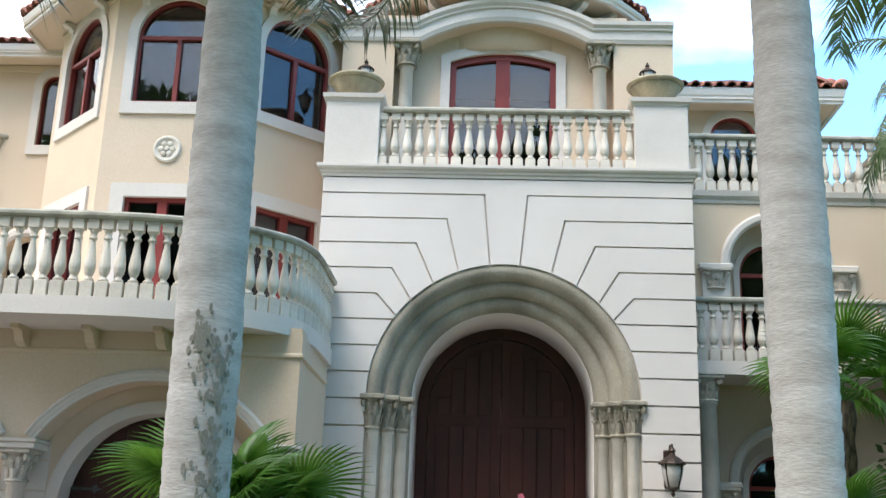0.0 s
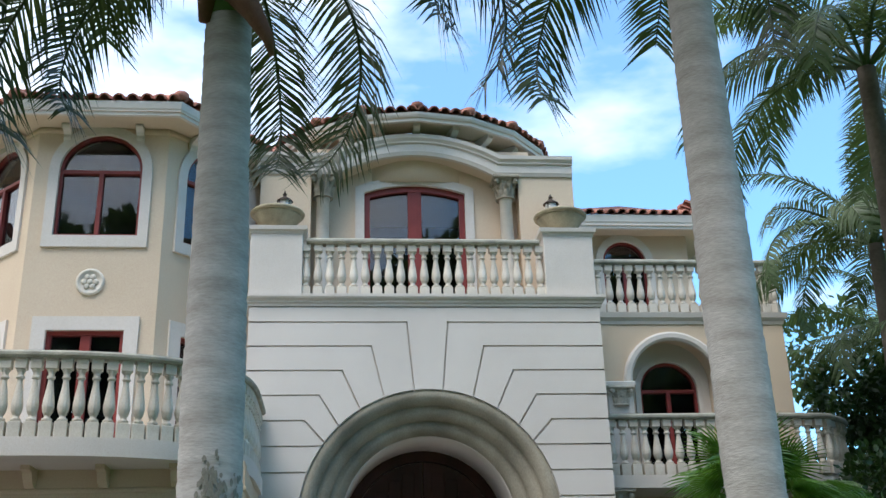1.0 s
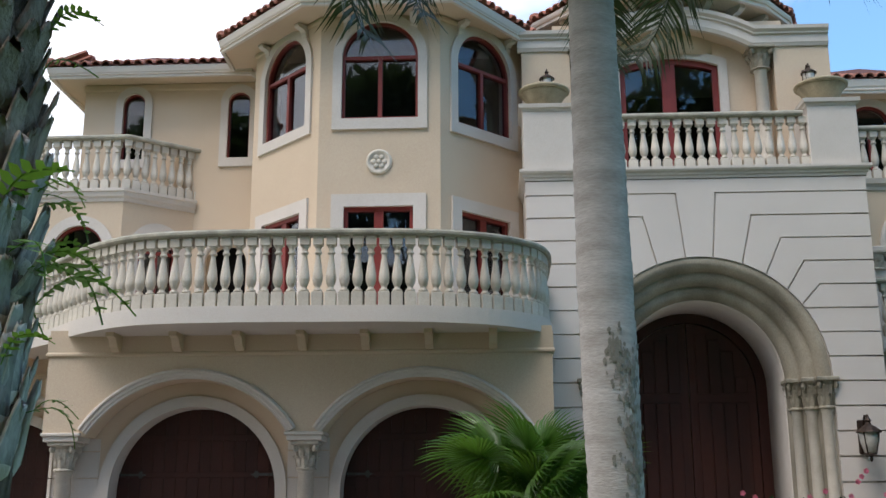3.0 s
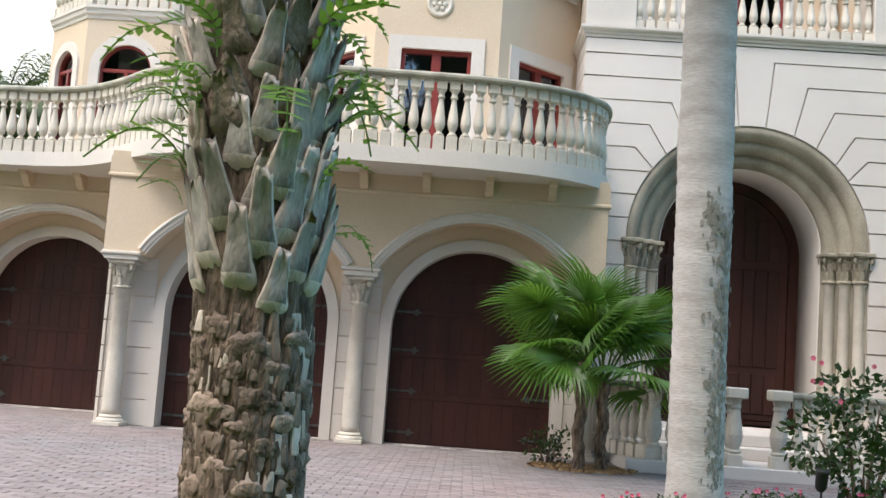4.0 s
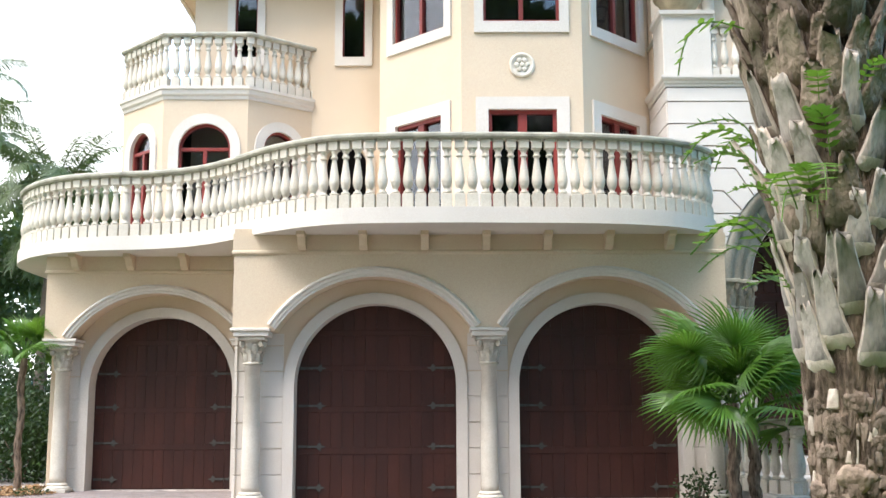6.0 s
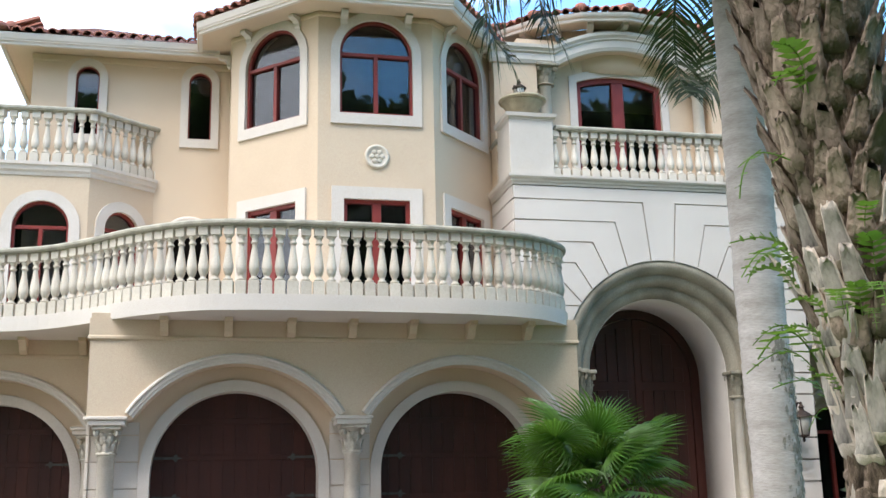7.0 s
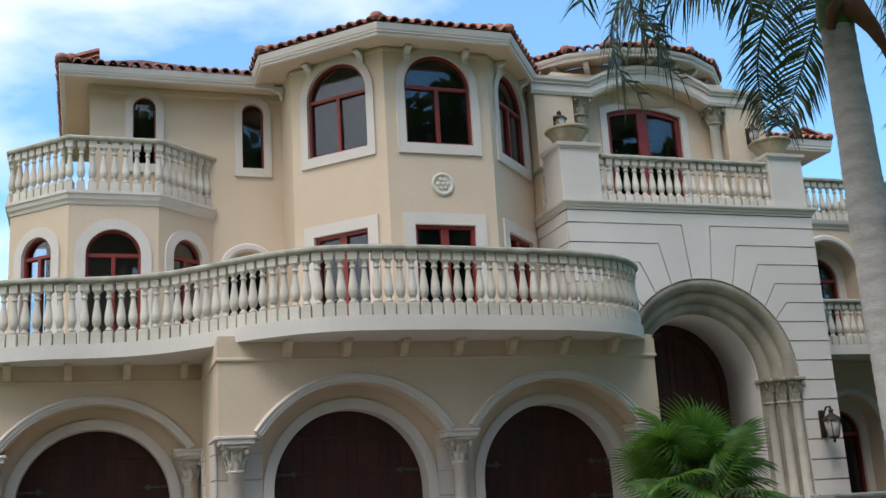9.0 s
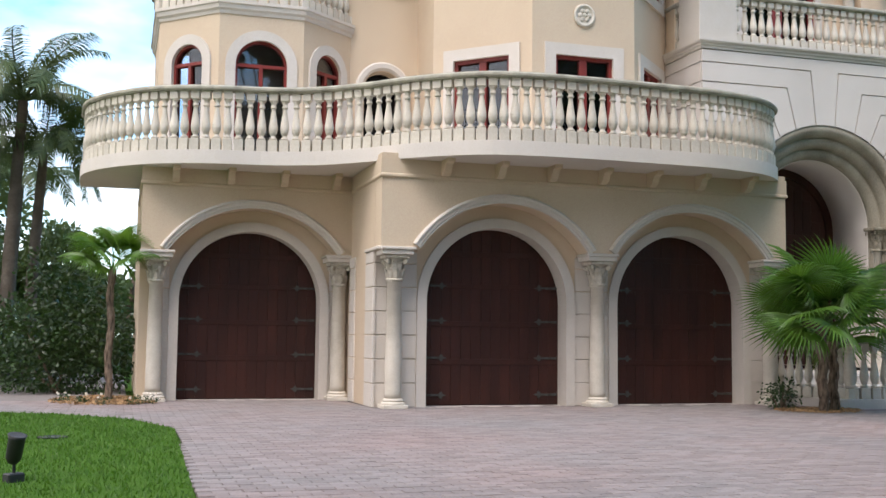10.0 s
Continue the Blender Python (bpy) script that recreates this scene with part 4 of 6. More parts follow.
plate(b, [rect(NL - 0.3, NR + 0.3, 7.44, 11.0), door_hole[::-1]], 0, -0.25, md)
part("wall", b, STUCCO, HOUSE)
glazed_door(md, -1.08, 0.86, 7.46, 10.24, 0.17, "red arched double door with glass panes and white trim", 0.17, 0.11)
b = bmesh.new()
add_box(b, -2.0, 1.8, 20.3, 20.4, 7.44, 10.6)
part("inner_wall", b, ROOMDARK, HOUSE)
for x in (-1.86, 1.62):
    column(x, CY + 0.13, 7.45, 10.28, 0.135, 0.45, CAP_DARK, 1.22)
# round tower behind, with its eave
TX, TYC, TR = -0.08, 20.25, 3.05
ring = [(TX + TR * math.sin(radians(a)), TYC - TR * math.cos(radians(a))) for a in range(-100, 101, 20)]
wring = [(TX + 2.36 * math.sin(radians(a)), TYC - 2.36 * math.cos(radians(a))) for a in range(-100, 101, 20)]
tiled_eave(ring, 11.40, 0.40, wring, 2.6, 0.17, True)
b = bmesh.new()
lathe(b, [(2.36, 10.3), (2.36, 11.3)], 36, Matrix.Translation((TX, TYC, 0)))
part("wall", b, STUCCO, HOUSE, "round stucco tower wall", True)
for a in range(-80, 81, 16):
    p = (TX + 2.37 * math.sin(radians(a)), TYC - 2.37 * math.cos(radians(a)))
    scroll_bracket(p, radians(a) - math.pi, 11.30, 0.42)

# ---- right wing ----
RY, RX1 = 18.40, 7.0
RC = 4.75
holes = [arch_loop(RC - 2.9, 0.80, 4.4, 6.50, 22), arch_loop(RC - 2.9, 0.80, 0.02, 2.75, 22)]
m, L = walled((2.9, RY), (RX1, RY), 0, 7.56, holes, STUCCO, 0.45, "peach stucco wing wall")
walled((RX1, RY + 0.45), (RX1, 23.0), 0, 7.56)
for sp, base, sill in ((6.50, 4.4, 4.4), (2.75, 0.02, 0.02)):
    b = bmesh.new()
    sweep(b, [m @ Vector((u, v, 0)) for u, v in arc(RC - 2.9, sp - 0.1, 0.82, 180, 0, 24)], [(0.0, 0.02), (0.16, 0.02), (0.16, -0.05), (0.12, -0.08), (0.04, -0.08), (0.0, -0.05)], up=Vector((0, 1, 0)))
    part("arch_moulding", b, TRIM, HOUSE, "round cream arch moulding")
    mm = front(RY + 0.45)
    b = bmesh.new()
    plate(b, [rect(RC - 1.0, RC + 1.0, base - 0.05, sp + 1.0), arch_loop(RC, 0.56, base, sp - 0.15, 20)[::-1]], 0, -0.2, mm)
    part("wall", b, CREAM, HOUSE)
    window(mm, RC, 0.56, base + 0.02, sp - 0.15, 0.1, 0.02, label="arched red-framed wing window")
    for s in (-1, 1):
        x = RC + s * 1.08
        b = bmesh.new()
        add_box(b, x - 0.30, x + 0.30, RY - 0.14, RY + 0.02, sp - 0.20, sp - 0.10, bevel=0.02)
        add_box(b, x - 0.24, x + 0.24, RY - 0.08, RY + 0.02, base, sp - 0.20, bevel=0.01)
        imp = part("impost", b, TRIM, HOUSE)
        placed("capital", CAP_BIG, Matrix.Translation((x, RY - 0.02, sp - 0.55)) @ Matrix.Diagonal((1.2, 0.8, 0.85, 1)), imp, "stained carved capital")
b = bmesh.new()
sweep(b, [(2.9, RY, 0), (RX1, RY, 0), (RX1, 23, 0)], [(-0.3, 7.54), (0.02, 7.54), (0.03, 7.60), (0.08, 7.66), (0.10, 7.76), (-0.3, 7.76)])
part("cornice", b, TRIM, HOUSE)
b = bmesh.new()
add_box(b, 2.9, RX1 - 0.2, RY + 0.2, 21.5, 7.5, 7.72)
part("terrace_floor", b, CREAM, HOUSE)
run = straight((3.05, RY + 0.06, 0), (RX1 - 0.05, RY + 0.06, 0), 0.2)
run += straight((RX1 - 0.05, RY + 0.06, 0), (RX1 - 0.05, 22.5, 0), 0.2)[1:]
balustrade(run, 7.76, 8.86)
b = bmesh.new()
LB = [(3.0, 17.30), (6.6, 17.30), (7.35, 17.5), (7.8, 18.0), (7.9, 18.9)]
plate(b, [LB + [(7.9, 21), (3.0, 21)]], 4.50, 4.28, Matrix.Identity(4))
part("balcony_slab", b, TRIM, HOUSE, "cream wing balcony slab")
run = spline([Vector((x - (0.1 if i > 1 else 0), y + 0.1, 0)) for i, (x, y) in enumerate(LB)], 0.2)
balustrade(run, 4.50, 5.56)
for x in (3.3, 7.5):
    column(x, 17.55, 0.0, 4.28, 0.15, 0.42, CAP_BIG, 1.1)
# set-back top floor of the wing
UY = 20.6
m, L = walled((2.0, UY), (6.05, UY), 7.7, 10.4, [arch_loop(2.62, 0.48, 7.9, 9.66, 18)], STUCCO, 0.3)
window(m, 2.62, 0.48, 7.9, 9.66, 0.16, 0.1)
walled((6.05, UY + 0.3), (6.05, 26.0), 7.7, 10.4)
tiled_eave([(2.0, 19.95), (6.70, 19.95), (6.70, 26.0)], 10.50, 0.40, [(2.0, UY), (6.05, UY), (6.05, 26.0)], 2.5)
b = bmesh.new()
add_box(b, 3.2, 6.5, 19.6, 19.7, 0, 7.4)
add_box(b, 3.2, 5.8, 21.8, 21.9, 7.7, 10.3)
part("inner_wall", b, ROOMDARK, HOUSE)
# body of the house that closes the rooms
b = bmesh.new()
add_box(b, -12.3, 6.9, 23.0, 23.3, 0, 10.3)
add_box(b, -14.1, -2.8, 21.3, 21.5, 0, 4.3)
part("wall", b, STUCCO, HOUSE)
b = bmesh.new()
plate(b, [[(-12.35, 19.5), (-8.4, 19.5), (-8.3, 18.2), (-6.8, 16.7), (-4.5, 16.7), (-3.1, 18.1), (2.85, 18.1), (2.85, 23.2), (-12.35, 23.2)]], 10.49, 10.44, Matrix.Identity(4))
part("attic_floor", b, ROOMDARK, HOUSE)


# ---- urns and lanterns ----
def urn(x, y, z):
    u = thing("urn", (x, y, z), "wide tan stone bowl on the balustrade pedestal", "urn", "pedestal urns")
    b = bmesh.new()
    lathe(b, [(0.20, 0.0), (0.21, 0.03), (0.17, 0.05), (0.22, 0.09), (0.33, 0.20), (0.41, 0.33), (0.43, 0.37)], 28, Matrix.Translation((x, y, z)))
    part("bowl", b, URNSTONE, u, "", True)
    b = bmesh.new()
    lathe(b, [(0.42, 0.365), (0.475, 0.38), (0.485, 0.41), (0.46, 0.435), (0.40, 0.44), (0.36, 0.40), (0.1, 0.36)], 28, Matrix.Translation((x, y, z)))
    part("rim", b, URNSTONE, u, "", True)


urn(-2.64, PY + 0.46, 8.72)
urn(2.47, PY + 0.46, 8.72)


def lantern(x, y, z, s=1.0):
    """Wall lantern on a scrolled arm; the wall is at y, the light in front of it."""
    n = thing("wall_lantern", (x, y, z), "aged bronze wall lantern with glass on a scrolled arm", "lantern", "wall lanterns")
    at = Matrix.Translation((x, y, z)) @ Matrix.Diagonal((s, s, s, 1))
    b = bmesh.new()
    add_box(b, -0.06, 0.06, -0.03, 0.0, -0.22, 0.22, at, 0.012 * s)
    part("back_plate", b, BRONZE, n)
    b = bmesh.new()
    pts = [(0, -0.02, 0.0), (0, -0.08, 0.16), (0, -0.16, 0.26), (0, -0.24, 0.25), (0, -0.26, 0.16)]
    tube(b, [at @ Vector(p) for p in pts], [0.016 * s] * 5, 8)
    part("arm", b, BRONZE, n)
    b = bmesh.new()
    t = at @ Matrix.Translation((0, -0.26, -0.2))
    lathe(b, [(0.16, 0.24), (0.15, 0.26), (0.09, 0.31), (0.04, 0.34), (0.03, 0.37), (0.045, 0.39), (0.02, 0.43), (0.008, 0.47)], 12, t)
    part("hood", b, BRONZE, n)
    b = bmesh.new()
    lathe(b, [(0.07, -0.02), (0.115, 0.12), (0.13, 0.24)], 12, t)
    part("glass", b, LAMPGLASS, n, "seeded lamp glass", True)
    for k in range(4):
        a = math.pi / 2 * k + math.pi / 4
        b = bmesh.new()
        tube(b, [t @ Vector((0.075 * math.cos(a), 0.075 * math.sin(a), -0.03)), t @ Vector((0.137 * math.cos(a), 0.137 * math.sin(a), 0.25))], [0.009 * s] * 2, 6)
        part("bar", b, BRONZE, n)
    b = bmesh.new()
    lathe(b, [(0.01, -0.12), (0.025, -0.09), (0.015, -0.06), (0.08, -0.03), (0.075, -0.015)], 12, t)
    part("finial", b, BRONZE, n)


lantern(2.46, PY, 2.68, 1.3)
lantern(2.42, CY, 9.55, 0.95)
lantern(-2.55, CY, 9.55, 0.95)

# ---- entrance steps and their balustrades ----
for i, (y0, z1, x0, x1) in enumerate(((12.95, 0.17, -2.45, 2.6), (14.3, 0.35, -2.3, 2.3), (14.7, 0.53, -2.15, 2.15))):
    b = bmesh.new()
    add_box(b, PX + x0 - 0.012 * i, PX + x1, y0, 17.7 - 0.01 * i, z1 - 0.18 - (0.02 if i == 0 else 0), z1, bevel=0.015)
    tagged(part("step", b, CREAM, None), "cream stone entrance step", "step", "entrance steps", "structure")
rails = [spline([Vector(p) for p in ((-2.72, 14.6, 0), (-2.45, 13.75, 0), (-2.1, 13.22, 0), (-1.55, 13.10, 0), (-1.05, 13.10, 0))], 0.2),
         spline([Vector(p) for p in ((-0.30, 13.10, 0), (0.6, 13.10, 0), (1.6, 13.15, 0), (2.2, 13.35, 0), (2.5, 14.0, 0), (2.55, 14.8, 0))], 0.2)]
for r in rails:
    balustrade(r, 0.16, 1.24)
for x, y in ((-2.08, 13.22), (-0.98, 13.10), (-0.36, 13.10)):
    b = bmesh.new()
    add_box(b, x - 0.11, x + 0.11, y - 0.11, y + 0.11, 0.15, 0.34, bevel=0.01)
    lathe(b, [(0.09, 0.34), (0.11, 0.37), (0.08, 0.40), (0.11, 0.50), (0.125, 0.60), (0.10, 0.78), (0.075, 0.95), (0.09, 0.98), (0.08, 1.02), (0.10, 1.10)], 14, Matrix.Translation((x, y, 0)))
    add_box(b, x - 0.15, x + 0.15, y - 0.15, y + 0.15, 1.10, 1.255, bevel=0.02)
    part("newel", b, STONE, HOUSE, "turned stone newel post")


# ---- palms ----
def mesh_from(name, verts, faces, mat):
    me = bpy.data.meshes.new(name)
    me.from_pydata([tuple(v) for v in verts], [], faces)
    me.materials.append(mat)
    return me


def frond_mesh(name, length, droop, leaf, pairs, mat, lift=0.9, width=0.035, plume=0.35, seed=1, hang=0.5):
    """A feather leaf along +x: an arching midrib with two rows of narrow folded leaflets."""
    rng = random.Random(seed)
    b = bmesh.new()
    pts, a, p = [], lift, Vector((0, 0, 0))
    n = 16
    for i in range(n + 1):
        pts.append(p.copy())
        a -= droop / n * (0.5 + 1.0 * i / n)
        p += Vector((math.cos(a), 0, math.sin(a))) * (length / n)
    tube(b, pts, [0.035 * (1 - 0.93 * i / n) + 0.004 for i in range(n + 1)], 5)
    for k in range(pairs):
        f = 0.14 + 0.86 * (k + rng.random() * 0.6) / pairs
        f = min(f, 0.995)
        i = min(int(f * n), n - 1)
        q = pts[i].lerp(pts[i + 1], f * n - i)
        t = (pts[i + 1] - pts[i]).normalized()
        up = Vector((-t.z, 0, t.x))
        for s in (-1, 1):
            L = leaf * (0.55 + 0.45 * math.sin(math.pi * min(1, 0.12 + f * 0.9))) * rng.uniform(0.85, 1.1)
            d = (Vector((0, s, 0)) + t * rng.uniform(0.55, 0.8) + up * rng.uniform(-plume, plume)).normalized()
            wv = t.cross(d).cross(d).normalized() * (width * rng.uniform(0.8, 1.15))
            mid = q + d * L * 0.5 + Vector((0, 0, -hang * 0.12 * L))
            tip = q + d * L + Vector((0, 0, -hang * 0.55 * L))
            v = [b.verts.new(c) for c in (q + wv * 0.35, q - wv * 0.35, mid - wv * 0.5, mid + wv * 0.5, tip)]
            b.faces.new((v[0], v[1], v[2], v[3]))
            b.faces.new((v[3], v[2], v[4]))
    me = bpy.data.meshes.new(name)
    b.to_mesh(me)
    b.free()
    me.materials.append(mat)
    return me


ROYAL_LOW = frond_mesh("frond", 4.0, 3.0, 0.70, 84, FROND, 0.75, 0.034, 0.5, 3, 0.9)
ROYAL_HIGH = frond_mesh("frond", 4.0, 2.1, 0.70, 84, FROND, 1.15, 0.034, 0.5, 4, 0.7)
COCO_LOW = frond_mesh("frond", 3.3, 2.2, 0.60, 70, FROND2, 0.7, 0.036, 0.2, 5, 1.0)
COCO_HIGH = frond_mesh("frond", 3.2, 1.5, 0.58, 70, FROND2, 1.2, 0.036, 0.2, 6, 0.8)
DATE_FR = frond_mesh("frond", 3.0, 1.7, 0.40, 80, FROND, 1.0, 0.026, 0.45, 7, 0.2)


def crown_of(palm, top, meshes, n, seed, scale=1.0, spin=0.0, spread=1.0):
    rng = random.Random(seed)
    for i in range(n):
        a = spin + 2.39996 * i + rng.uniform(-0.2, 0.2)
        me = meshes[0] if i < n * 0.6 else meshes[1]
        s = scale * rng.uniform(0.9, 1.08)
        s *= 1.0 if i < n * 0.6 else spread
        m = Matrix.Translation(top) @ Matrix.Rotation(a, 4, "Z") @ Matrix.Rotation(rng.uniform(-0.22, 0.18), 4, "Y") @ Matrix.Rotation(rng.uniform(-0.5, 0.5), 4, "X") @ Matrix.Diagonal((s, s, s, 1))
        placed("frond", me, m, palm)


def ringed_trunk(pts, radii, rings_per_m, seed):
    """Trunk with low leaf-scar rings."""
    rng = random.Random(seed)
    b = bmesh.new()
    P, Rr = [], []
    pts = [Vector(p) for p in pts]
    for i in range(len(pts) - 1):
        L = (pts[i + 1] - pts[i]).length
        n = max(2, int(L * rings_per_m))
        for k in range(n):
            f = k / n
            r = radii[i] + (radii[i + 1] - radii[i]) * f
            c = pts[i].lerp(pts[i + 1], f)
            P += [c, c + (pts[i + 1] - pts[i]) * (0.22 / n)]
            g = rng.uniform(0.003, 0.011)
            Rr += [r, r - g]
    P.append(pts[-1])
    Rr.append(radii[-1])
    tube(b, P, Rr, 24)
    return b


def royal_palm(x, y, z0, top, r, seed, n=15, lean=(0, 0), label="tall royal palm with a smooth ringed grey trunk"):
    palm = thing("palm_tree", (x, y, z0), label, "palm tree", "royal palms")
    tx, ty = x + lean[0], y + lean[1]
    b = ringed_trunk([(x, y, z0 - 0.1), (x, y, z0 + 0.25), (x + lean[0] * 0.5, y + lean[1] * 0.5, (z0 + top) / 2), (tx, ty, top)], [r * 1.12, r * 1.0, r * 1.02, r * 0.84], 7, seed)
    for v in b.verts:
        d = noise.noise(v.co * 1.7) * 0.012
        c = Vector((x, y, v.co.z))
        v.co += (v.co - c).normalized() * d
    tr = part("trunk", b, BARK, palm, "", True)
    b = bmesh.new()
    tube(b, [(tx, ty, top - 0.02), (tx, ty, top + 0.25), (tx, ty, top + 0.7), (tx, ty, top + 1.15)], [r * 0.86, r * 0.95, r * 0.7, r * 0.45], 16)
    part("crownshaft", b, CROWNSHAFT, palm, "", True)
    crown_of(palm, (tx, ty, top + 1.0), (ROYAL_LOW, ROYAL_HIGH), n, seed, 1.06, seed, 1.22)
    return palm


PALM_A = royal_palm(-2.50, 8.42, 0.10, 7.5, 0.27, 3, 14, (-0.08, 0.0), "royal palm with a grey ringed trunk and scarred bark")
for ang, dip, k in ((152, 0.05, 1.22), (172, -0.06, 1.15), (204, 0.1, 1.0), (221, 0.0, 0.95)):
    placed("frond", ROYAL_LOW, Matrix.Translation((-2.58, 8.42, 8.55)) @ Matrix.Rotation(radians(ang), 4, "Z") @ Matrix.Rotation(dip, 4, "Y") @ Matrix.Diagonal((k, k, k, 1)), PALM_A)
b = bmesh.new()
tube(b, [(-2.60, 8.28, 7.72), (-2.48, 8.12, 7.67), (-2.30, 8.05, 7.34), (-2.16, 8.05, 7.07), (-2.12, 8.07, 6.9)], [0.13, 0.16, 0.10, 0.06, 0.025], 10)
part("old_sheath", b, SHEATH, PALM_A, "dry brown hanging leaf sheath", True)
b = bmesh.new()
tube(b, [(-2.80, 8.3, 7.4), (-2.78, 8.22, 7.65), (-2.70, 8.15, 7.8)], [0.06, 0.10, 0.05], 10)
part("old_sheath", b, SHEATH, PALM_A, "dry brown hanging leaf sheath", True)
rng = random.Random(8)
verts, faces = [], []
for i in range(420):
    z = rng.uniform(0.3, 3.0) if i > 60 else rng.gauss(2.9, 0.12)
    a = radians(rng.gauss(-58, 13) if i > 60 else rng.gauss(-88, 7))
    s = rng.uniform(0.006, 0.024)
    r = 0.283
    base = len(verts)
    for k in range(6):
        q = s * rng.uniform(0.5, 1.2)
        t = a + q * math.cos(k * 1.05) / r
        verts.append(Vector((-2.515 + r * math.cos(t), 8.42 + r * math.sin(t), z + 2.0 * q * math.sin(k * 1.05))))
    faces.append(tuple(range(base, base + 6)))
tagged(placed("bark_scar", mesh_from("bark_scar", verts, faces, LICHEN), Matrix.Identity(4), PALM_A, "dark flaking bark scars"), kind="stuff")
royal_palm(2.20, 8.50, 0.10, 8.6, 0.262, 11, 12, (-0.03, 0.0), "royal palm with a pale smooth ringed trunk")


def coco_palm(x, y, top, r, seed, n=16, scale=1.0, z0=0.0, label="feather palm with drooping green fronds", lean=(0.2, 0.1)):
    palm = thing("palm_tree", (x, y, z0), label, "palm tree", "feather palms")
    b = ringed_trunk([(x, y, z0 - 0.05), (x + lean[0] * 0.3, y + lean[1] * 0.3, top * 0.5), (x + lean[0], y + lean[1], top)], [r * 1.2, r, r * 0.8], 6, seed)
    part("trunk", b, BARKDARK, palm, "", True)
    crown_of(palm, (x + lean[0], y + lean[1], top), (COCO_LOW, COCO_HIGH), n, seed, scale, seed)
    return palm


coco_palm(5.4, 11.2, 8.9, 0.16, 21, 17, 1.0)
coco_palm(7.6, 15.8, 8.2, 0.16, 22, 18, 0.95)
coco_palm(9.4, 18.6, 7.0, 0.16, 23, 16, 0.95)
coco_palm(8.6, 13.2, 5.2, 0.15, 24, 16, 0.9)
coco_palm(-19.9, 24.5, 8.0, 0.17, 25, 19, 0.85)
coco_palm(-17.05, 24.1, 6.7, 0.15, 26, 24, 0.82)
coco_palm(-16.6, 25.0, 5.6, 0.14, 33, 22, 0.75)
coco_palm(-19.6, 20.4, 5.6, 0.15, 34, 18, 0.8)
coco_palm(-21.5, 27.5, 10.4, 0.18, 27, 17, 0.9)
coco_palm(-23.5, 24.0, 7.6, 0.16, 28, 16, 0.9)
coco_palm(-17.6, 30.5, 5.5, 0.16, 29, 16, 0.9)

# date palm with cut leaf bases
DX, DY = -5.555, 1.90


def d_axis(z):
    """Middle and radius of the trunk at a height."""
    f = max(0.0, z - 1.2)
    return DX - 0.05 * f - 0.015 * f * f, DY + 0.02 * f, 0.218 + 0.03 * max(0.0, min(1.5, z - 1.5)) + 0.05 * max(0.0, z - 3.0)


DATE = thing("date_palm", (DX, DY, 0.5), "thick date palm with knobbly old leaf bases and sprouting ferns", "palm tree")
b = bmesh.new()
zs = [0.35 + 0.035 * i for i in range(178)]
tube(b, [(d_axis(z)[0], d_axis(z)[1], z) for z in zs], [d_axis(z)[2] + (0.05 if z < 0.6 else 0) for z in zs], 88)
for v in b.verts:
    cx, cy, r = d_axis(v.co.z)
    out = Vector((v.co.x - cx, v.co.y - cy, 0)).normalized()
    crack = noise.noise(Vector((out.x * 9, out.y * 9, v.co.z * 5)))
    fine = noise.noise(Vector((out.x * 20, out.y * 20, v.co.z * 9 + 5)))
    v.co += out * (0.020 * max(-0.8, min(0.5, crack * 2.2)) + 0.010 * fine)
part("trunk", b, FIBRE, DATE, "", True)


def knob_mesh(seed):
    """A weathered stub: wide, rounded, with a broken upper face."""
    rng = random.Random(seed)
    b = bmesh.new()
    bmesh.ops.create_icosphere(b, subdivisions=3, radius=1.0)
    for v in b.verts:
        c = v.co.copy()
        k = 1 + 0.42 * noise.noise(c * 1.5 + Vector((seed * 3.1, 0, 0))) + 0.16 * noise.noise(c * 5.0 + Vector((0, seed * 2.3, 0)))
        groove = 0.16 * abs(math.sin(c.x * 9 + seed)) * (1 if c.z < 0.4 else 0.4) + 0.10 * noise.noise(c * 7)
        v.co = Vector((c.x * 0.062 * k, c.y * (0.024 - 0.06 * groove) * k, c.z * 0.040 * k))
        if c.z < -0.2:
            v.co.y *= 1 + 0.6 * (c.z + 0.2)
            v.co.z -= 0.018 * abs(math.sin(c.x * 11 + seed)) * -c.z
    return to_mesh("leaf_stub", b, (BOOT, STUB, BOOTDARK)[seed % 3], True)


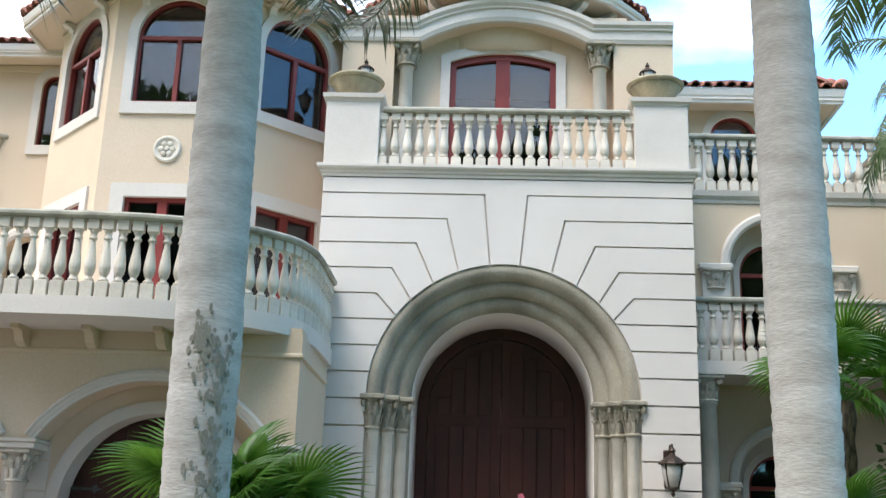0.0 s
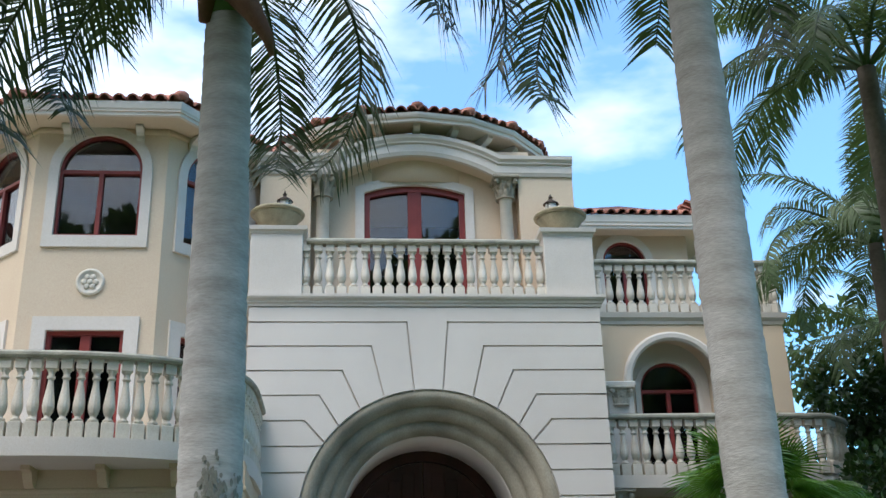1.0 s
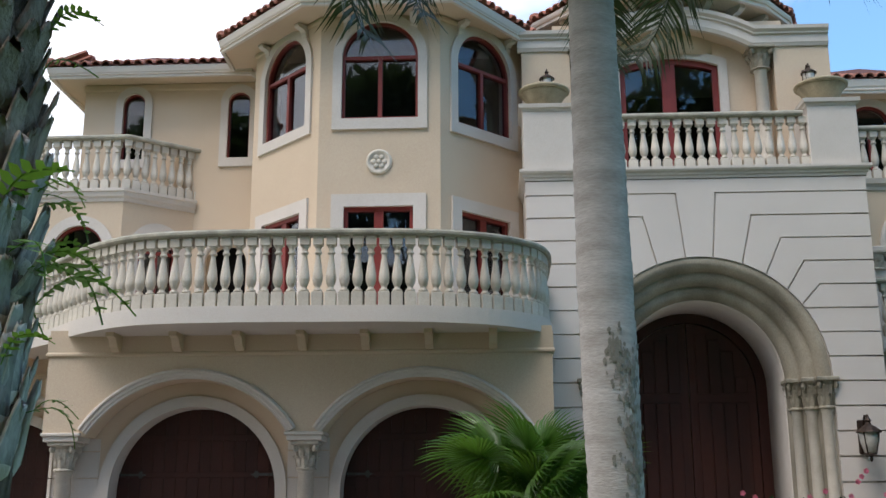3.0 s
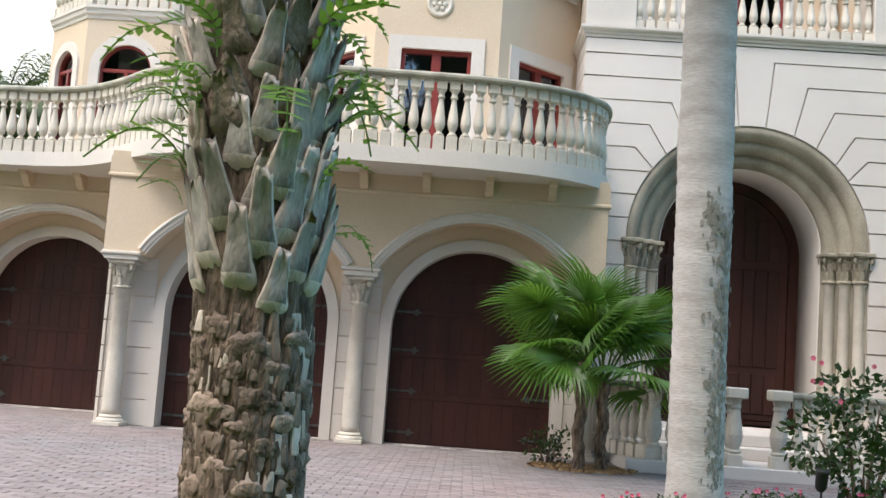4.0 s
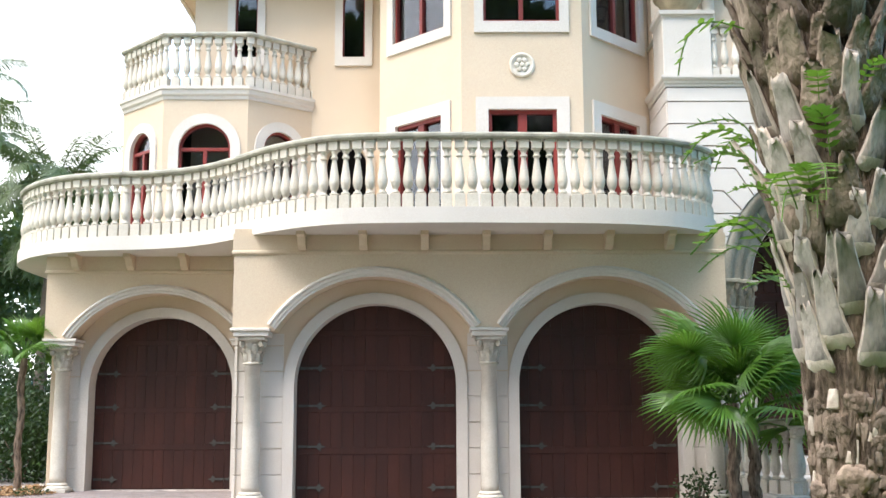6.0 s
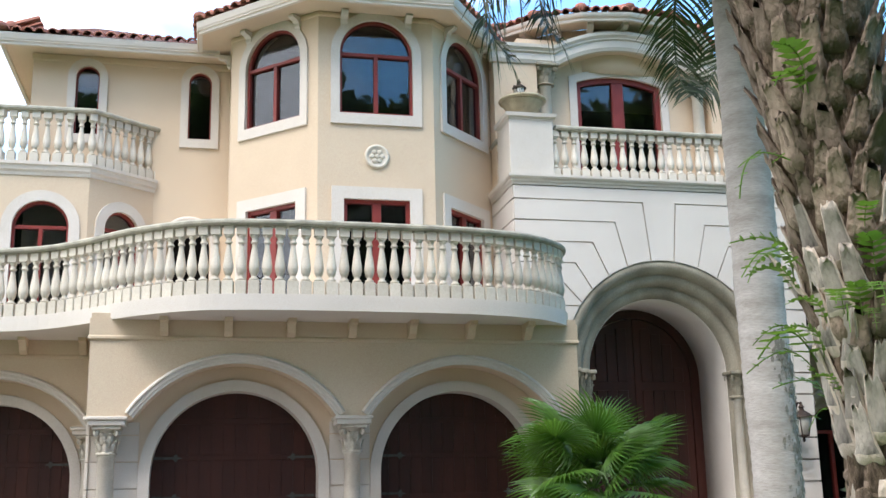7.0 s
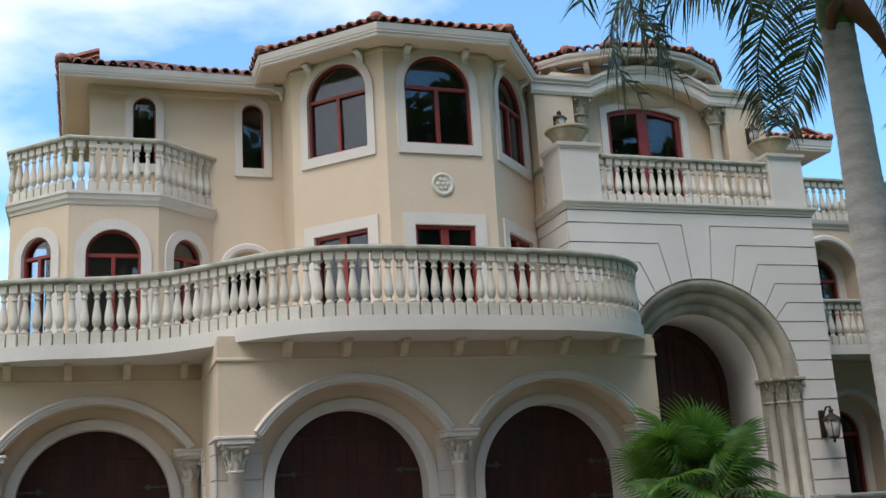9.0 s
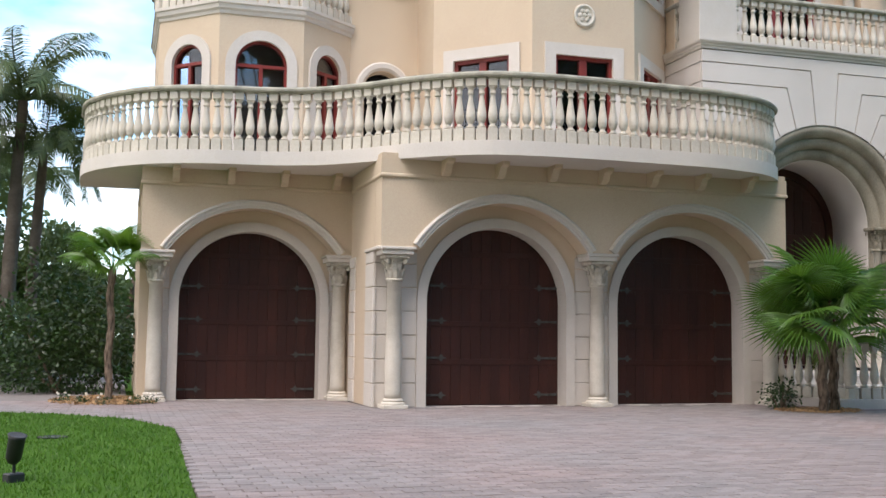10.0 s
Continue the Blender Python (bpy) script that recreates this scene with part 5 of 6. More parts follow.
def boot_mesh(seed, L, w, mat, inner):
    """A cut leaf base: swollen round foot, narrowing to a ragged end, hollowed along its outer face."""
    rng = random.Random(seed)
    b = bmesh.new()
    rings = []
    rows = ((0.0, 0.62, 0.004, -0.030, 0.0), (0.04, 0.86, 0.020, -0.020, 0.0), (0.11, 1.0, 0.026, -0.008, 0.0), (0.22, 0.98, 0.028, 0.002, 0.05), (0.38, 0.80, 0.028, 0.012, 0.25), (0.58, 0.66, 0.022, 0.022, 0.75), (0.78, 0.57, 0.017, 0.034, 0.9), (0.93, 0.52, 0.014, 0.046, 0.9), (1.0, 0.40, 0.007, 0.050, 0.6))
    lean = rng.uniform(-0.1, 0.1)
    for f, ww, th, o, hollow in rows:
        ring = []
        for k in range(12):
            a = 2 * math.pi * k / 12
            j = 1 + rng.uniform(-0.05, 0.05)
            c, q = math.cos(a), math.sin(a)
            out = q * th * j if q > 0 else q * th * 0.6
            if q > 0:
                out -= hollow * th * 1.1 * max(0.0, 1 - (c / 0.75) ** 2)
            end = rng.uniform(-0.03, 0.025) if f > 0.9 else rng.uniform(-0.004, 0.004)
            ring.append(b.verts.new((c * w * 0.5 * ww * j + lean * w * f, -o - out, f * L + end)))
        rings.append(ring)
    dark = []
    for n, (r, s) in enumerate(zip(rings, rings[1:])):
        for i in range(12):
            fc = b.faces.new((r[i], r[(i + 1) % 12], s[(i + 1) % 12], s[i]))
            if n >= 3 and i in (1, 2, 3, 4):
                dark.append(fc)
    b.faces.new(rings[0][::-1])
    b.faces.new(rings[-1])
    # the hollowed outer faces take the second, darker colour
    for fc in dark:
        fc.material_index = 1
    me = to_mesh("leaf_base", b, mat, True)
    me.materials.append(inner)
    return me


KNOBS = [knob_mesh(s) for s in range(7)]
STRIPS = []
for s in range(8):
    b = bmesh.new()
    hx, hz, th = 0.019 + 0.004 * (s % 3), 0.030 + 0.006 * (s % 4), 0.008
    add_box(b, -hx, hx, -th, 0.02, -hz, hz, bevel=0.006)
    for v in b.verts:
        v.co += Vector((noise.noise(v.co * 40 + Vector((s * 5.0, 0, 0))) * 0.010, noise.noise(v.co * 35 + Vector((0, s * 5.0, 0))) * 0.008, noise.noise(v.co * 30) * 0.012))
    STRIPS.append(to_mesh("bark_strip", b, BOOTPALE if s == 7 else BOOTDARK if s % 2 else BOOT))
BOOTS_PALE = [boot_mesh(s, 0.30, 0.136, BOOTPALE, BOOTHOLLOW) for s in range(6)]
BOOTS_DARK = [boot_mesh(s + 9, 0.24, 0.14, BOOTDARK, BOOTDARK) for s in range(5)]
rng = random.Random(5)
z, i = 0.50, 0
while z < 5.6:
    a = 2.39996 * i + rng.uniform(-0.12, 0.12)
    cx, cy, r = d_axis(z)
    jitter = rng.uniform(-0.03, 0.03)
    if z < 1.46:
        k = rng.uniform(0.8, 1.2)
        m = Matrix.Translation((cx + (r - 0.004) * math.cos(a), cy + (r - 0.004) * math.sin(a), z + jitter)) @ Matrix.Rotation(a + math.pi / 2, 4, "Z") @ Matrix.Rotation(rng.uniform(-0.3, 0.3), 4, "Y") @ Matrix.Diagonal((k, k, k * rng.uniform(0.8, 1.1), 1))
        placed("leaf_stub", rng.choice(KNOBS), m, DATE)
        z += 0.0150
    else:
        pale = z < 2.0 or (z < 2.5 and rng.random() < 0.5)
        k = rng.uniform(0.85, 1.15)
        m = Matrix.Translation((cx + r * math.cos(a), cy + r * math.sin(a), z + jitter)) @ Matrix.Rotation(a + math.pi / 2, 4, "Z") @ Matrix.Rotation(rng.uniform(-0.03, 0.07) + (0.2 if rng.random() < 0.10 else 0) + (0.10 if z > 2.15 else 0), 4, "X") @ Matrix.Rotation(rng.uniform(-0.14, 0.14), 4, "Y") @ Matrix.Diagonal((k, k, k * rng.uniform(0.85, 1.15), 1))
        placed("leaf_base", rng.choice(BOOTS_PALE if pale else BOOTS_DARK), m, DATE)
        z += 0.0120
    i += 1
for row in range(13):
    for col in range(23):
        z = 0.46 + 0.078 * row + rng.uniform(-0.03, 0.03)
        a = 2 * math.pi * (col + 0.5 * (row % 2) + rng.uniform(-0.3, 0.3)) / 23
        cx, cy, r = d_axis(z)
        m = Matrix.Translation((cx + r * math.cos(a), cy + r * math.sin(a), z)) @ Matrix.Rotation(a + math.pi / 2, 4, "Z") @ Matrix.Rotation(rng.uniform(-0.15, 0.15), 4, "Y") @ Matrix.Diagonal((rng.uniform(0.8, 1.15), rng.uniform(0.5, 1.1), rng.uniform(0.7, 1.25), 1))
        placed("bark_strip", rng.choice(STRIPS), m, DATE)
crown_of(DATE, (d_axis(6.3)[0], d_axis(6.3)[1], 6.6), (DATE_FR, DATE_FR), 20, 31, 1.0)

DATE_LOW = frond_mesh("frond", 3.5, 2.5, 0.42, 96, FROND2, 0.55, 0.028, 0.3, 17, 0.5)
for k, ang in enumerate((98, 112, 124, 138, 150, 163, 178, 196, 70, 40)):
    placed("frond", DATE_LOW, Matrix.Translation((d_axis(6.3)[0], d_axis(6.3)[1], 6.5 + 0.08 * (k % 3))) @ Matrix.Rotation(radians(ang), 4, "Z") @ Matrix.Rotation(0.12 * ((k * 5) % 4) - 0.2, 4, "Y") @ Matrix.Rotation(0.3 * ((k * 3) % 5) - 0.6, 4, "X"), DATE, "drooping silvery green frond")


def fern_mesh(seed):
    rng = random.Random(seed)
    b = bmesh.new()
    L, n = 0.34, 9
    pts = [Vector((L * i / n, 0, 0.12 * math.sin(math.pi * 0.9 * i / n) - 0.10 * (i / n) ** 2)) for i in range(n + 1)]
    tube(b, pts, [0.004] * (n + 1), 4)
    for i in range(1, n):
        for s in (-1, 1):
            w = 0.10 * math.sin(math.pi * (0.15 + 0.8 * i / n))
            q = pts[i]
            d = Vector((0.35, s, rng.uniform(-0.2, 0.1))).normalized()
            v = [b.verts.new(c) for c in (q + Vector((-0.010, 0, 0)), q + d * w * 0.5 + Vector((-0.018, 0, 0)), q + d * w, q + d * w * 0.5 + Vector((0.018, 0, 0)), q + Vector((0.010, 0, 0)))]
            b.faces.new(v)
    me = bpy.data.meshes.new("fern")
    b.to_mesh(me)
    b.free()
    me.materials.append(FERN)
    return me


FERNS = [fern_mesh(s) for s in range(3)]
rng = random.Random(12)
for i in range(44):
    z = rng.uniform(1.75, 2.65) if i < 36 else rng.uniform(2.6, 4.2)
    a = rng.uniform(0, 6.283)
    cx, cy, r = d_axis(z)
    m = Matrix.Translation((cx + (r + 0.05) * math.cos(a), cy + (r + 0.05) * math.sin(a), z)) @ Matrix.Rotation(a + rng.uniform(-0.5, 0.5), 4, "Z") @ Matrix.Rotation(-rng.uniform(-0.5, 0.9), 4, "Y") @ Matrix.Diagonal((*[rng.uniform(0.5, 1.15)] * 3, 1))
    placed("fern", rng.choice(FERNS), m, DATE, "fresh green fern")


# fan palms
def fan_mesh(seed, R=0.64, blades=36):
    """A fan leaf: petiole along +x, then pleated narrow blades that split and droop at their tips."""
    rng = random.Random(seed)
    b = bmesh.new()
    P = 0.62 + 0.09 * seed
    tube(b, [(0, 0, 0), (P * 0.5, 0, 0.05), (P, 0, 0.02)], [0.018, 0.012, 0.009], 5)
    c = Vector((P, 0, 0.02))
    for k in range(blades):
        a = radians(-128 + 256 * k / (blades - 1))
        L = R * (0.78 + 0.22 * math.cos(a * 0.6)) * rng.uniform(0.92, 1.06)
        d = Vector((math.cos(a) * 0.93, math.sin(a), -math.cos(a) * 0.36))
        s = Vector((-math.sin(a) * 0.93, math.cos(a), math.sin(a) * 0.36))
        w = R * 0.5 * radians(256 / blades) * 0.56
        fold = 0.018
        rise = 0.10 * math.cos(a)
        def at(f, side, lift=0.0):
            z = rise * f - 0.75 * L * max(0.0, f - 0.5) ** 1.4 * rng.uniform(0.9, 1.1) + lift
            ww = w * min(1.0, f / 0.5) if f < 0.6 else w * 0.82 * max(0.0, (1 - f) / 0.4)
            return c + d * (L * f) + s * (ww * side) + Vector((0, 0, z))
        rows = []
        for f in (0.05, 0.35, 0.6, 0.82):
            rows.append([b.verts.new(at(f, -1)), b.verts.new(at(f, 0, fold)), b.verts.new(at(f, 1))])
        tip = b.verts.new(at(1.0, 0, -0.03 * rng.random()))
        for r, q in zip(rows, rows[1:]):
            b.faces.new((r[0], r[1], q[1], q[0]))
            b.faces.new((r[1], r[2], q[2], q[1]))
        b.faces.new((rows[-1][0], rows[-1][1], tip))
        b.faces.new((rows[-1][1], rows[-1][2], tip))
    me = bpy.data.meshes.new("fan_leaf")
    b.to_mesh(me)
    b.free()
    me.materials.append(FAN)
    return me


FANS = [fan_mesh(s) for s in range(3)]


def fan_palm(x, y, z0, trunk_h, n, seed, scale=1.0, r=0.10, label="bushy fan palm with bright green pleated leaves", twin=False):
    palm = thing("fan_palm", (x, y, z0), label, "palm", "fan palms")
    rng = random.Random(seed)
    heads = [(x, y, trunk_h)] + ([(x + 0.32, y + 0.15, trunk_h * 0.8)] if twin else [])
    for hx, hy, h in heads:
        b = bmesh.new()
        zz = [z0 - 0.05 + (h + 0.05) * k / 14 for k in range(15)]
        tube(b, [(hx + 0.02 * math.sin(k), hy, q) for k, q in enumerate(zz)], [r * (1.15 if k % 2 else 0.95) for k in range(15)], 10)
        part("trunk", b, FIBRE, palm, "fibrous trunk")
    for i in range(n):
        hx, hy, h = heads[i % len(heads)]
        a = 2.39996 * i + rng.uniform(-0.25, 0.25)
        el = 1.5 - 1.5 * ((i + 0.5) / n) + rng.uniform(-0.25, 0.25)
        s = scale * rng.uniform(0.85, 1.1)
        m = Matrix.Translation((hx, hy, z0 + h - 0.02)) @ Matrix.Rotation(a, 4, "Z") @ Matrix.Rotation(-el, 4, "Y") @ Matrix.Rotation(rng.uniform(-0.9, 0.9), 4, "X") @ Matrix.Diagonal((s, s, s, 1))
        placed("fan_leaf", rng.choice(FANS), m, palm)


fan_palm(-3.20, 12.45, 0.05, 1.42, 30, 41, 1.2, 0.08, twin=True)
fan_palm(-14.62, 16.7, 0.05, 2.28, 15, 42, 0.72, 0.06, "slender young fan palm beside the garage")
fan_palm(4.15, 13.6, 0.05, 3.3, 17, 43, 1.05, 0.13, "fan palm in front of the wing balcony")
fan_palm(3.6, 12.2, 0.05, 1.3, 16, 44, 0.9, 0.10, "low fan palm in front of the wing")
fan_palm(5.6, 12.6, 0.05, 2.2, 20, 45, 1.0, 0.11, "fan palm among shrubs by the wing")


# ---- shrubs and far trees ----
def leaf_cloud(blobs, n, size, seed, long=1.8):
    """Many small leaves on the skins of overlapping uneven clumps."""
    rng = random.Random(seed)
    verts, faces = [], []
    tot = sum(b[3] ** 2 for b in blobs)
    for bx, by, bz, br, sq in blobs:
        for _ in range(int(n * br * br / tot)):
            u = Vector((rng.gauss(0, 1), rng.gauss(0, 1), rng.gauss(0, 1))).normalized()
            k = br * (1 + 0.28 * noise.noise(u * 2.3 + Vector((bx, by, bz)))) * rng.uniform(0.62, 1.06)
            p = Vector((bx, by, bz)) + Vector((u.x * k, u.y * k, u.z * k * sq))
            if p.z < 0.03:
                continue
            d = (u + Vector((rng.gauss(0, 0.7), rng.gauss(0, 0.7), rng.gauss(-0.2, 0.7)))).normalized()
            s = d.orthogonal().normalized()
            s = Matrix.Rotation(rng.uniform(0, 6.28), 3, d) @ s
            L, w = size * rng.uniform(0.7, 1.3), size / long * 0.5
            i = len(verts)
            verts += [p, p + d * L * 0.5 + s * w, p + d * L, p + d * L * 0.5 - s * w]
            faces.append((i, i + 1, i + 2, i + 3))
    return verts, faces


def shrub(name, at, blobs, n, size, mat, seed, label, category="shrub", stems=5, group=""):
    sh = thing(name, (*at, 0.0), label, category, group)
    rng = random.Random(seed)
    bl = [(at[0] + x, at[1] + y, z, r, q) for x, y, z, r, q in blobs]
    placed("foliage", mesh_from("foliage", *leaf_cloud(bl, n, size, seed), mat), Matrix.Identity(4), sh)
    for k in range(stems):
        t = bl[k % len(bl)]
        b = bmesh.new()
        tube(b, [(at[0] + rng.uniform(-0.08, 0.08), at[1] + rng.uniform(-0.08, 0.08), -0.02), ((at[0] + t[0]) / 2, (at[1] + t[1]) / 2, t[2] * 0.5), (t[0], t[1], t[2])], [0.025, 0.018, 0.008], 6)
        part("stem", b, FIBRE, sh, "woody stem")
    return sh


def far_tree(x, y, h, r, seed, label="broad leafy tree behind the driveway", mat=None, size=0.22, n=5200):
    rng = random.Random(seed)
    tr = thing("tree", (x, y, 0), label, "tree", "background trees")
    b = bmesh.new()
    top = Vector((x + rng.uniform(-0.4, 0.4), y, h * 0.72))
    tube(b, [(x, y, -0.1), (x + 0.1, y, h * 0.3), top], [0.2, 0.15, 0.06], 9)
    part("trunk", b, FIBRE, tr, "rough grey trunk")
    blobs = []
    for k in range(11):
        a = rng.uniform(0, 6.28)
        d = rng.uniform(0.2, 0.85) * r
        q = (x + d * math.cos(a), y + d * math.sin(a), h * rng.uniform(0.42, 0.95), r * rng.uniform(0.30, 0.5), rng.uniform(0.6, 0.95))
        blobs.append(q)
        b = bmesh.new()
        tube(b, [(x + 0.05, y, h * rng.uniform(0.25, 0.5)), ((x + q[0]) / 2, (y + q[1]) / 2, q[2] * 0.8), q[:3]], [0.07, 0.045, 0.015], 6)
        part("limb", b, FIBRE, tr)
    placed("crown", mesh_from("crown", *leaf_cloud(blobs, n, size, seed), mat or FARLEAF), Matrix.Identity(4), tr)


SH = [(0.0, 0.0, 0.55, 0.5, 0.9), (0.5, 0.2, 0.7, 0.5, 1.0), (-0.4, 0.1, 0.8, 0.45, 1.0), (0.1, -0.1, 1.15, 0.42, 1.0), (0.45, 0.0, 1.3, 0.3, 1.0), (-0.25, 0.0, 1.3, 0.28, 1.0)]
FLOWERING = shrub("flowering_shrub", (-0.55, 9.35), [(x * 1.1, y, z * 1.0, r * 0.8, q) for x, y, z, r, q in SH], 1500, 0.10, SHRUB, 61, "airy flowering shrub with glossy leaves and red blossoms", stems=9)
HEDGE = [(x, y, z, 0.75, 0.9) for x in (-0.6, 0.1, 0.7) for y in (0.0, 1.0) for z in (0.5, 1.2)]
shrub("hedge", (-15.6, 19.6), HEDGE + [(0.2, 0.6, 2.0, 0.8, 0.7), (-0.2, 0.3, 2.5, 0.62, 0.7)], 8000, 0.11, SHRUB, 62, "dense dark green clipped hedge beside the garage", "hedge")
shrub("hedge", (-17.6, 23.0), [(x * 1.4, y * 1.5, z, 0.9, 0.9) for x, y, z, r, q in HEDGE], 6000, 0.13, SHRUB, 63, "tall green hedge behind the driveway", "hedge")
shrub("hedge", (-20.5, 26.0), [(x * 2.4, y * 1.5, z, 1.1, 0.9) for x, y, z, r, q in HEDGE], 6000, 0.15, SHRUB, 64, "tall green hedge along the garden edge", "hedge")
shrub("hedge", (-18.5, 33.0), [(x * 4.0, y * 1.5, z * 1.3, 1.5, 0.9) for x, y, z, r, q in HEDGE], 6000, 0.2, SHRUB, 164, "tall dense green hedge closing the garden", "hedge")
shrub("hedge", (-25.5, 29.0), [(x * 4.0, y * 1.5, z * 1.3, 1.5, 0.9) for x, y, z, r, q in HEDGE], 6000, 0.2, SHRUB, 165, "tall dense green hedge closing the garden", "hedge")
shrub("hedge", (-22.5, 31.5), [(x * 3.0, y * 1.5, z * 1.1, 1.4, 0.9) for x, y, z, r, q in HEDGE], 6000, 0.2, SHRUB, 168, "tall dense green hedge closing the garden", "hedge")
shrub("hedge", (-16.3, 31.0), [(x * 2.2, y * 1.5, z * 0.9, 1.1, 0.8) for x, y, z, r, q in HEDGE], 5000, 0.17, SHRUB, 169, "low green hedge at the end of the driveway", "hedge")
shrub("hedge", (-19.6, 24.2), [(x * 1.6, y * 1.3, z * 1.4, 1.1, 1.0) for x, y, z, r, q in HEDGE], 7000, 0.15, SHRUB, 171, "tall dark green hedge under the feather palms", "hedge")
shrub("shrub", (4.3, 13.0), [(x * 2.2, y * 2, z * 0.8, r * 1.3, q) for x, y, z, r, q in SH], 5200, 0.12, SHRUB, 65, "dense green shrub in front of the wing")
shrub("shrub", (6.9, 14.2), [(x * 2.6, y * 2, z * 2.9, r * 2.0, q) for x, y, z, r, q in SH], 11000, 0.14, SHRUB, 66, "tall dark green shrub beside the wing")
shrub("shrub", (9.8, 16.6), [(x * 3.0, y * 3, z * 4.2, r * 2.9, q) for x, y, z, r, q in SH], 14000, 0.17, SHRUB, 67, "tall dark green shrub mass beyond the wing")
shrub("shrub", (10.2, 21.0), [(x * 3.0, y * 3, z * 5.2, r * 3.4, q) for x, y, z, r, q in SH], 16000, 0.2, SHRUB, 166, "tall dark green shrub mass behind the wing")
shrub("shrub", (13.2, 23.5), [(x * 4.0, y * 3, z * 5.2, r * 3.8, q) for x, y, z, r, q in SH], 14000, 0.22, SHRUB, 167, "tall dark green shrub mass behind the wing")
shrub("shrub", (-3.55, 13.15), [(x * 0.4, y * 0.4, z * 0.3, r * 0.45, q) for x, y, z, r, q in SH], 350, 0.07, SHRUB, 68, "small green shrub under the fan palm")
for i, (x, y, h, r) in enumerate(((-21.8, 30, 8.0, 2.8), (-23.5, 33, 9.5, 3.8), (-27.5, 30, 9.0, 3.6), (-16.8, 36, 4.6, 2.6), (-30, 36, 11, 4.2), (-22, 40, 10, 4.2), (11.5, 23.0, 9.0, 3.2), (14.5, 20.0, 10.0, 3.6), (-14.2, 42, 5.0, 3.0), (12.4, 18.2, 7.0, 2.7), (16.5, 24.0, 9.0, 3.6))):
    far_tree(x, y, h, r, 70 + i, size=0.26 + 0.03 * (i % 3), n=7500)

# unseen trees added behind the camera to block low sky and darken pane reflections
for i in range(12):
    far_tree(-30 + 4.6 * i, -14.0 - 2.5 * (i % 2), 21.0 + 1.6 * ((i * 5) % 3), 5.8, 170 + i, "unseen leafy tree across from the villa, added to block low sky", None, 0.8, 6500)
# unseen hedges added below those crowns to stop skylight near the horizon
for i in range(9):
    shrub("hedge", (-46 + 10.0 * i, -19.5), [(x * 6.0, y * 1.5, z * 4.2, 4.0, 1.0) for x, y, z, r, q in HEDGE], 3600, 0.7, SHRUB, 190 + i, "unseen tall dense hedge across from the villa, added to block low sky", "hedge", group="street hedges")
# ---- ground ----
b = bmesh.new()
n = 40
grid = {}
for i in range(n + 1):
    for j in range(n + 1):
        x, y = -300 + 600 * i / n, -200 + 600 * j / n
        grid[i, j] = b.verts.new((x, y, -0.05))
for i in range(n):
    for j in range(n):
        b.faces.new((grid[i, j], grid[i + 1, j], grid[i + 1, j + 1], grid[i, j + 1]))
tagged(part("ground", b, SOIL, None), "flat grassy ground round the villa", "ground", kind="structure")
DRIVE = [(-13.95, 2.6), (-13.72, 11.0), (-14.3, 12.7), (-15.2, 13.7), (-17.0, 14.6), (-22, 16.0), (-22, 30.0), (-16.0, 34.0), (-14.3, 30.0), (-14.3, 17.5), (-2.5, 17.5), (8.0, 17.5), (8.0, 2.6)]
b = bmesh.new()
plate(b, [DRIVE], -0.012, -0.06, Matrix.Identity(4))
DRIVEWAY = tagged(part("driveway", b, JOINT, None), "driveway of tumbled pinkish grey pavers", "driveway", kind="structure")


def inside(poly, x, y):
    c = False
    for i in range(len(poly)):
        (x0, y0), (x1, y1) = poly[i - 1], poly[i]
        if (y0 > y) != (y1 > y) and x < (x1 - x0) * (y - y0) / (y1 - y0) + x0:
            c = not c
    return c


ISLAND = [(-6.9, -1.4), (-6.75, 1.2), (-6.45, 2.9), (-5.85, 4.4), (-5.0, 5.9), (-4.2, 7.2), (-3.55, 8.2), (-3.05, 9.1), (-2.3, 9.75), (-1.0, 10.35), (0.8, 10.8), (3.0, 10.9), (5.5, 10.2), (7.2, 8.0), (7.8, 4.0), (7.4, -1.4)]
RIM = [(p.x, p.y) for p in spline([Vector((x, y, 0)) for x, y in ISLAND], 0.35)]
IC = (0.0, 3.6)


def lawn_z(x, y, t):
    edge = min(1.0, (1 - t) * 4.0)
    return 0.01 + 0.17 * edge * edge * (3 - 2 * edge) + 0.42 * math.exp(-((x - DX) ** 2 + (y - DY) ** 2) / 1.25 ** 2)


b = bmesh.new()
rings = []
for k in range(19):
    t = (k / 18) ** 0.8
    rings.append([b.verts.new((IC[0] + (x - IC[0]) * t, IC[1] + (y - IC[1]) * t, lawn_z(IC[0] + (x - IC[0]) * t, IC[1] + (y - IC[1]) * t, t))) for x, y in RIM])
rings.append([b.verts.new((x, y, -0.05)) for x, y in RIM])
for r, s in zip(rings, rings[1:]):
    for i in range(len(RIM) - 1):
        b.faces.new((r[i], r[i + 1], s[i + 1], s[i]))
tagged(part("lawn", b, SOIL, None, "", True), "bright green mown lawn on a low mound", "lawn", kind="structure")
LEFT = [(-14.0, -1.0), (-13.97, 2.6), (-13.77, 10.9), (-14.33, 12.55), (-15.25, 13.6), (-17.0, 14.5), (-22, 15.9), (-22, -1.0)]
b = bmesh.new()
plate(b, [LEFT], 0.012, -0.06, Matrix.Identity(4))
tagged(part("lawn", b, SOIL, None), "flat bright green mown lawn", "lawn", kind="structure")


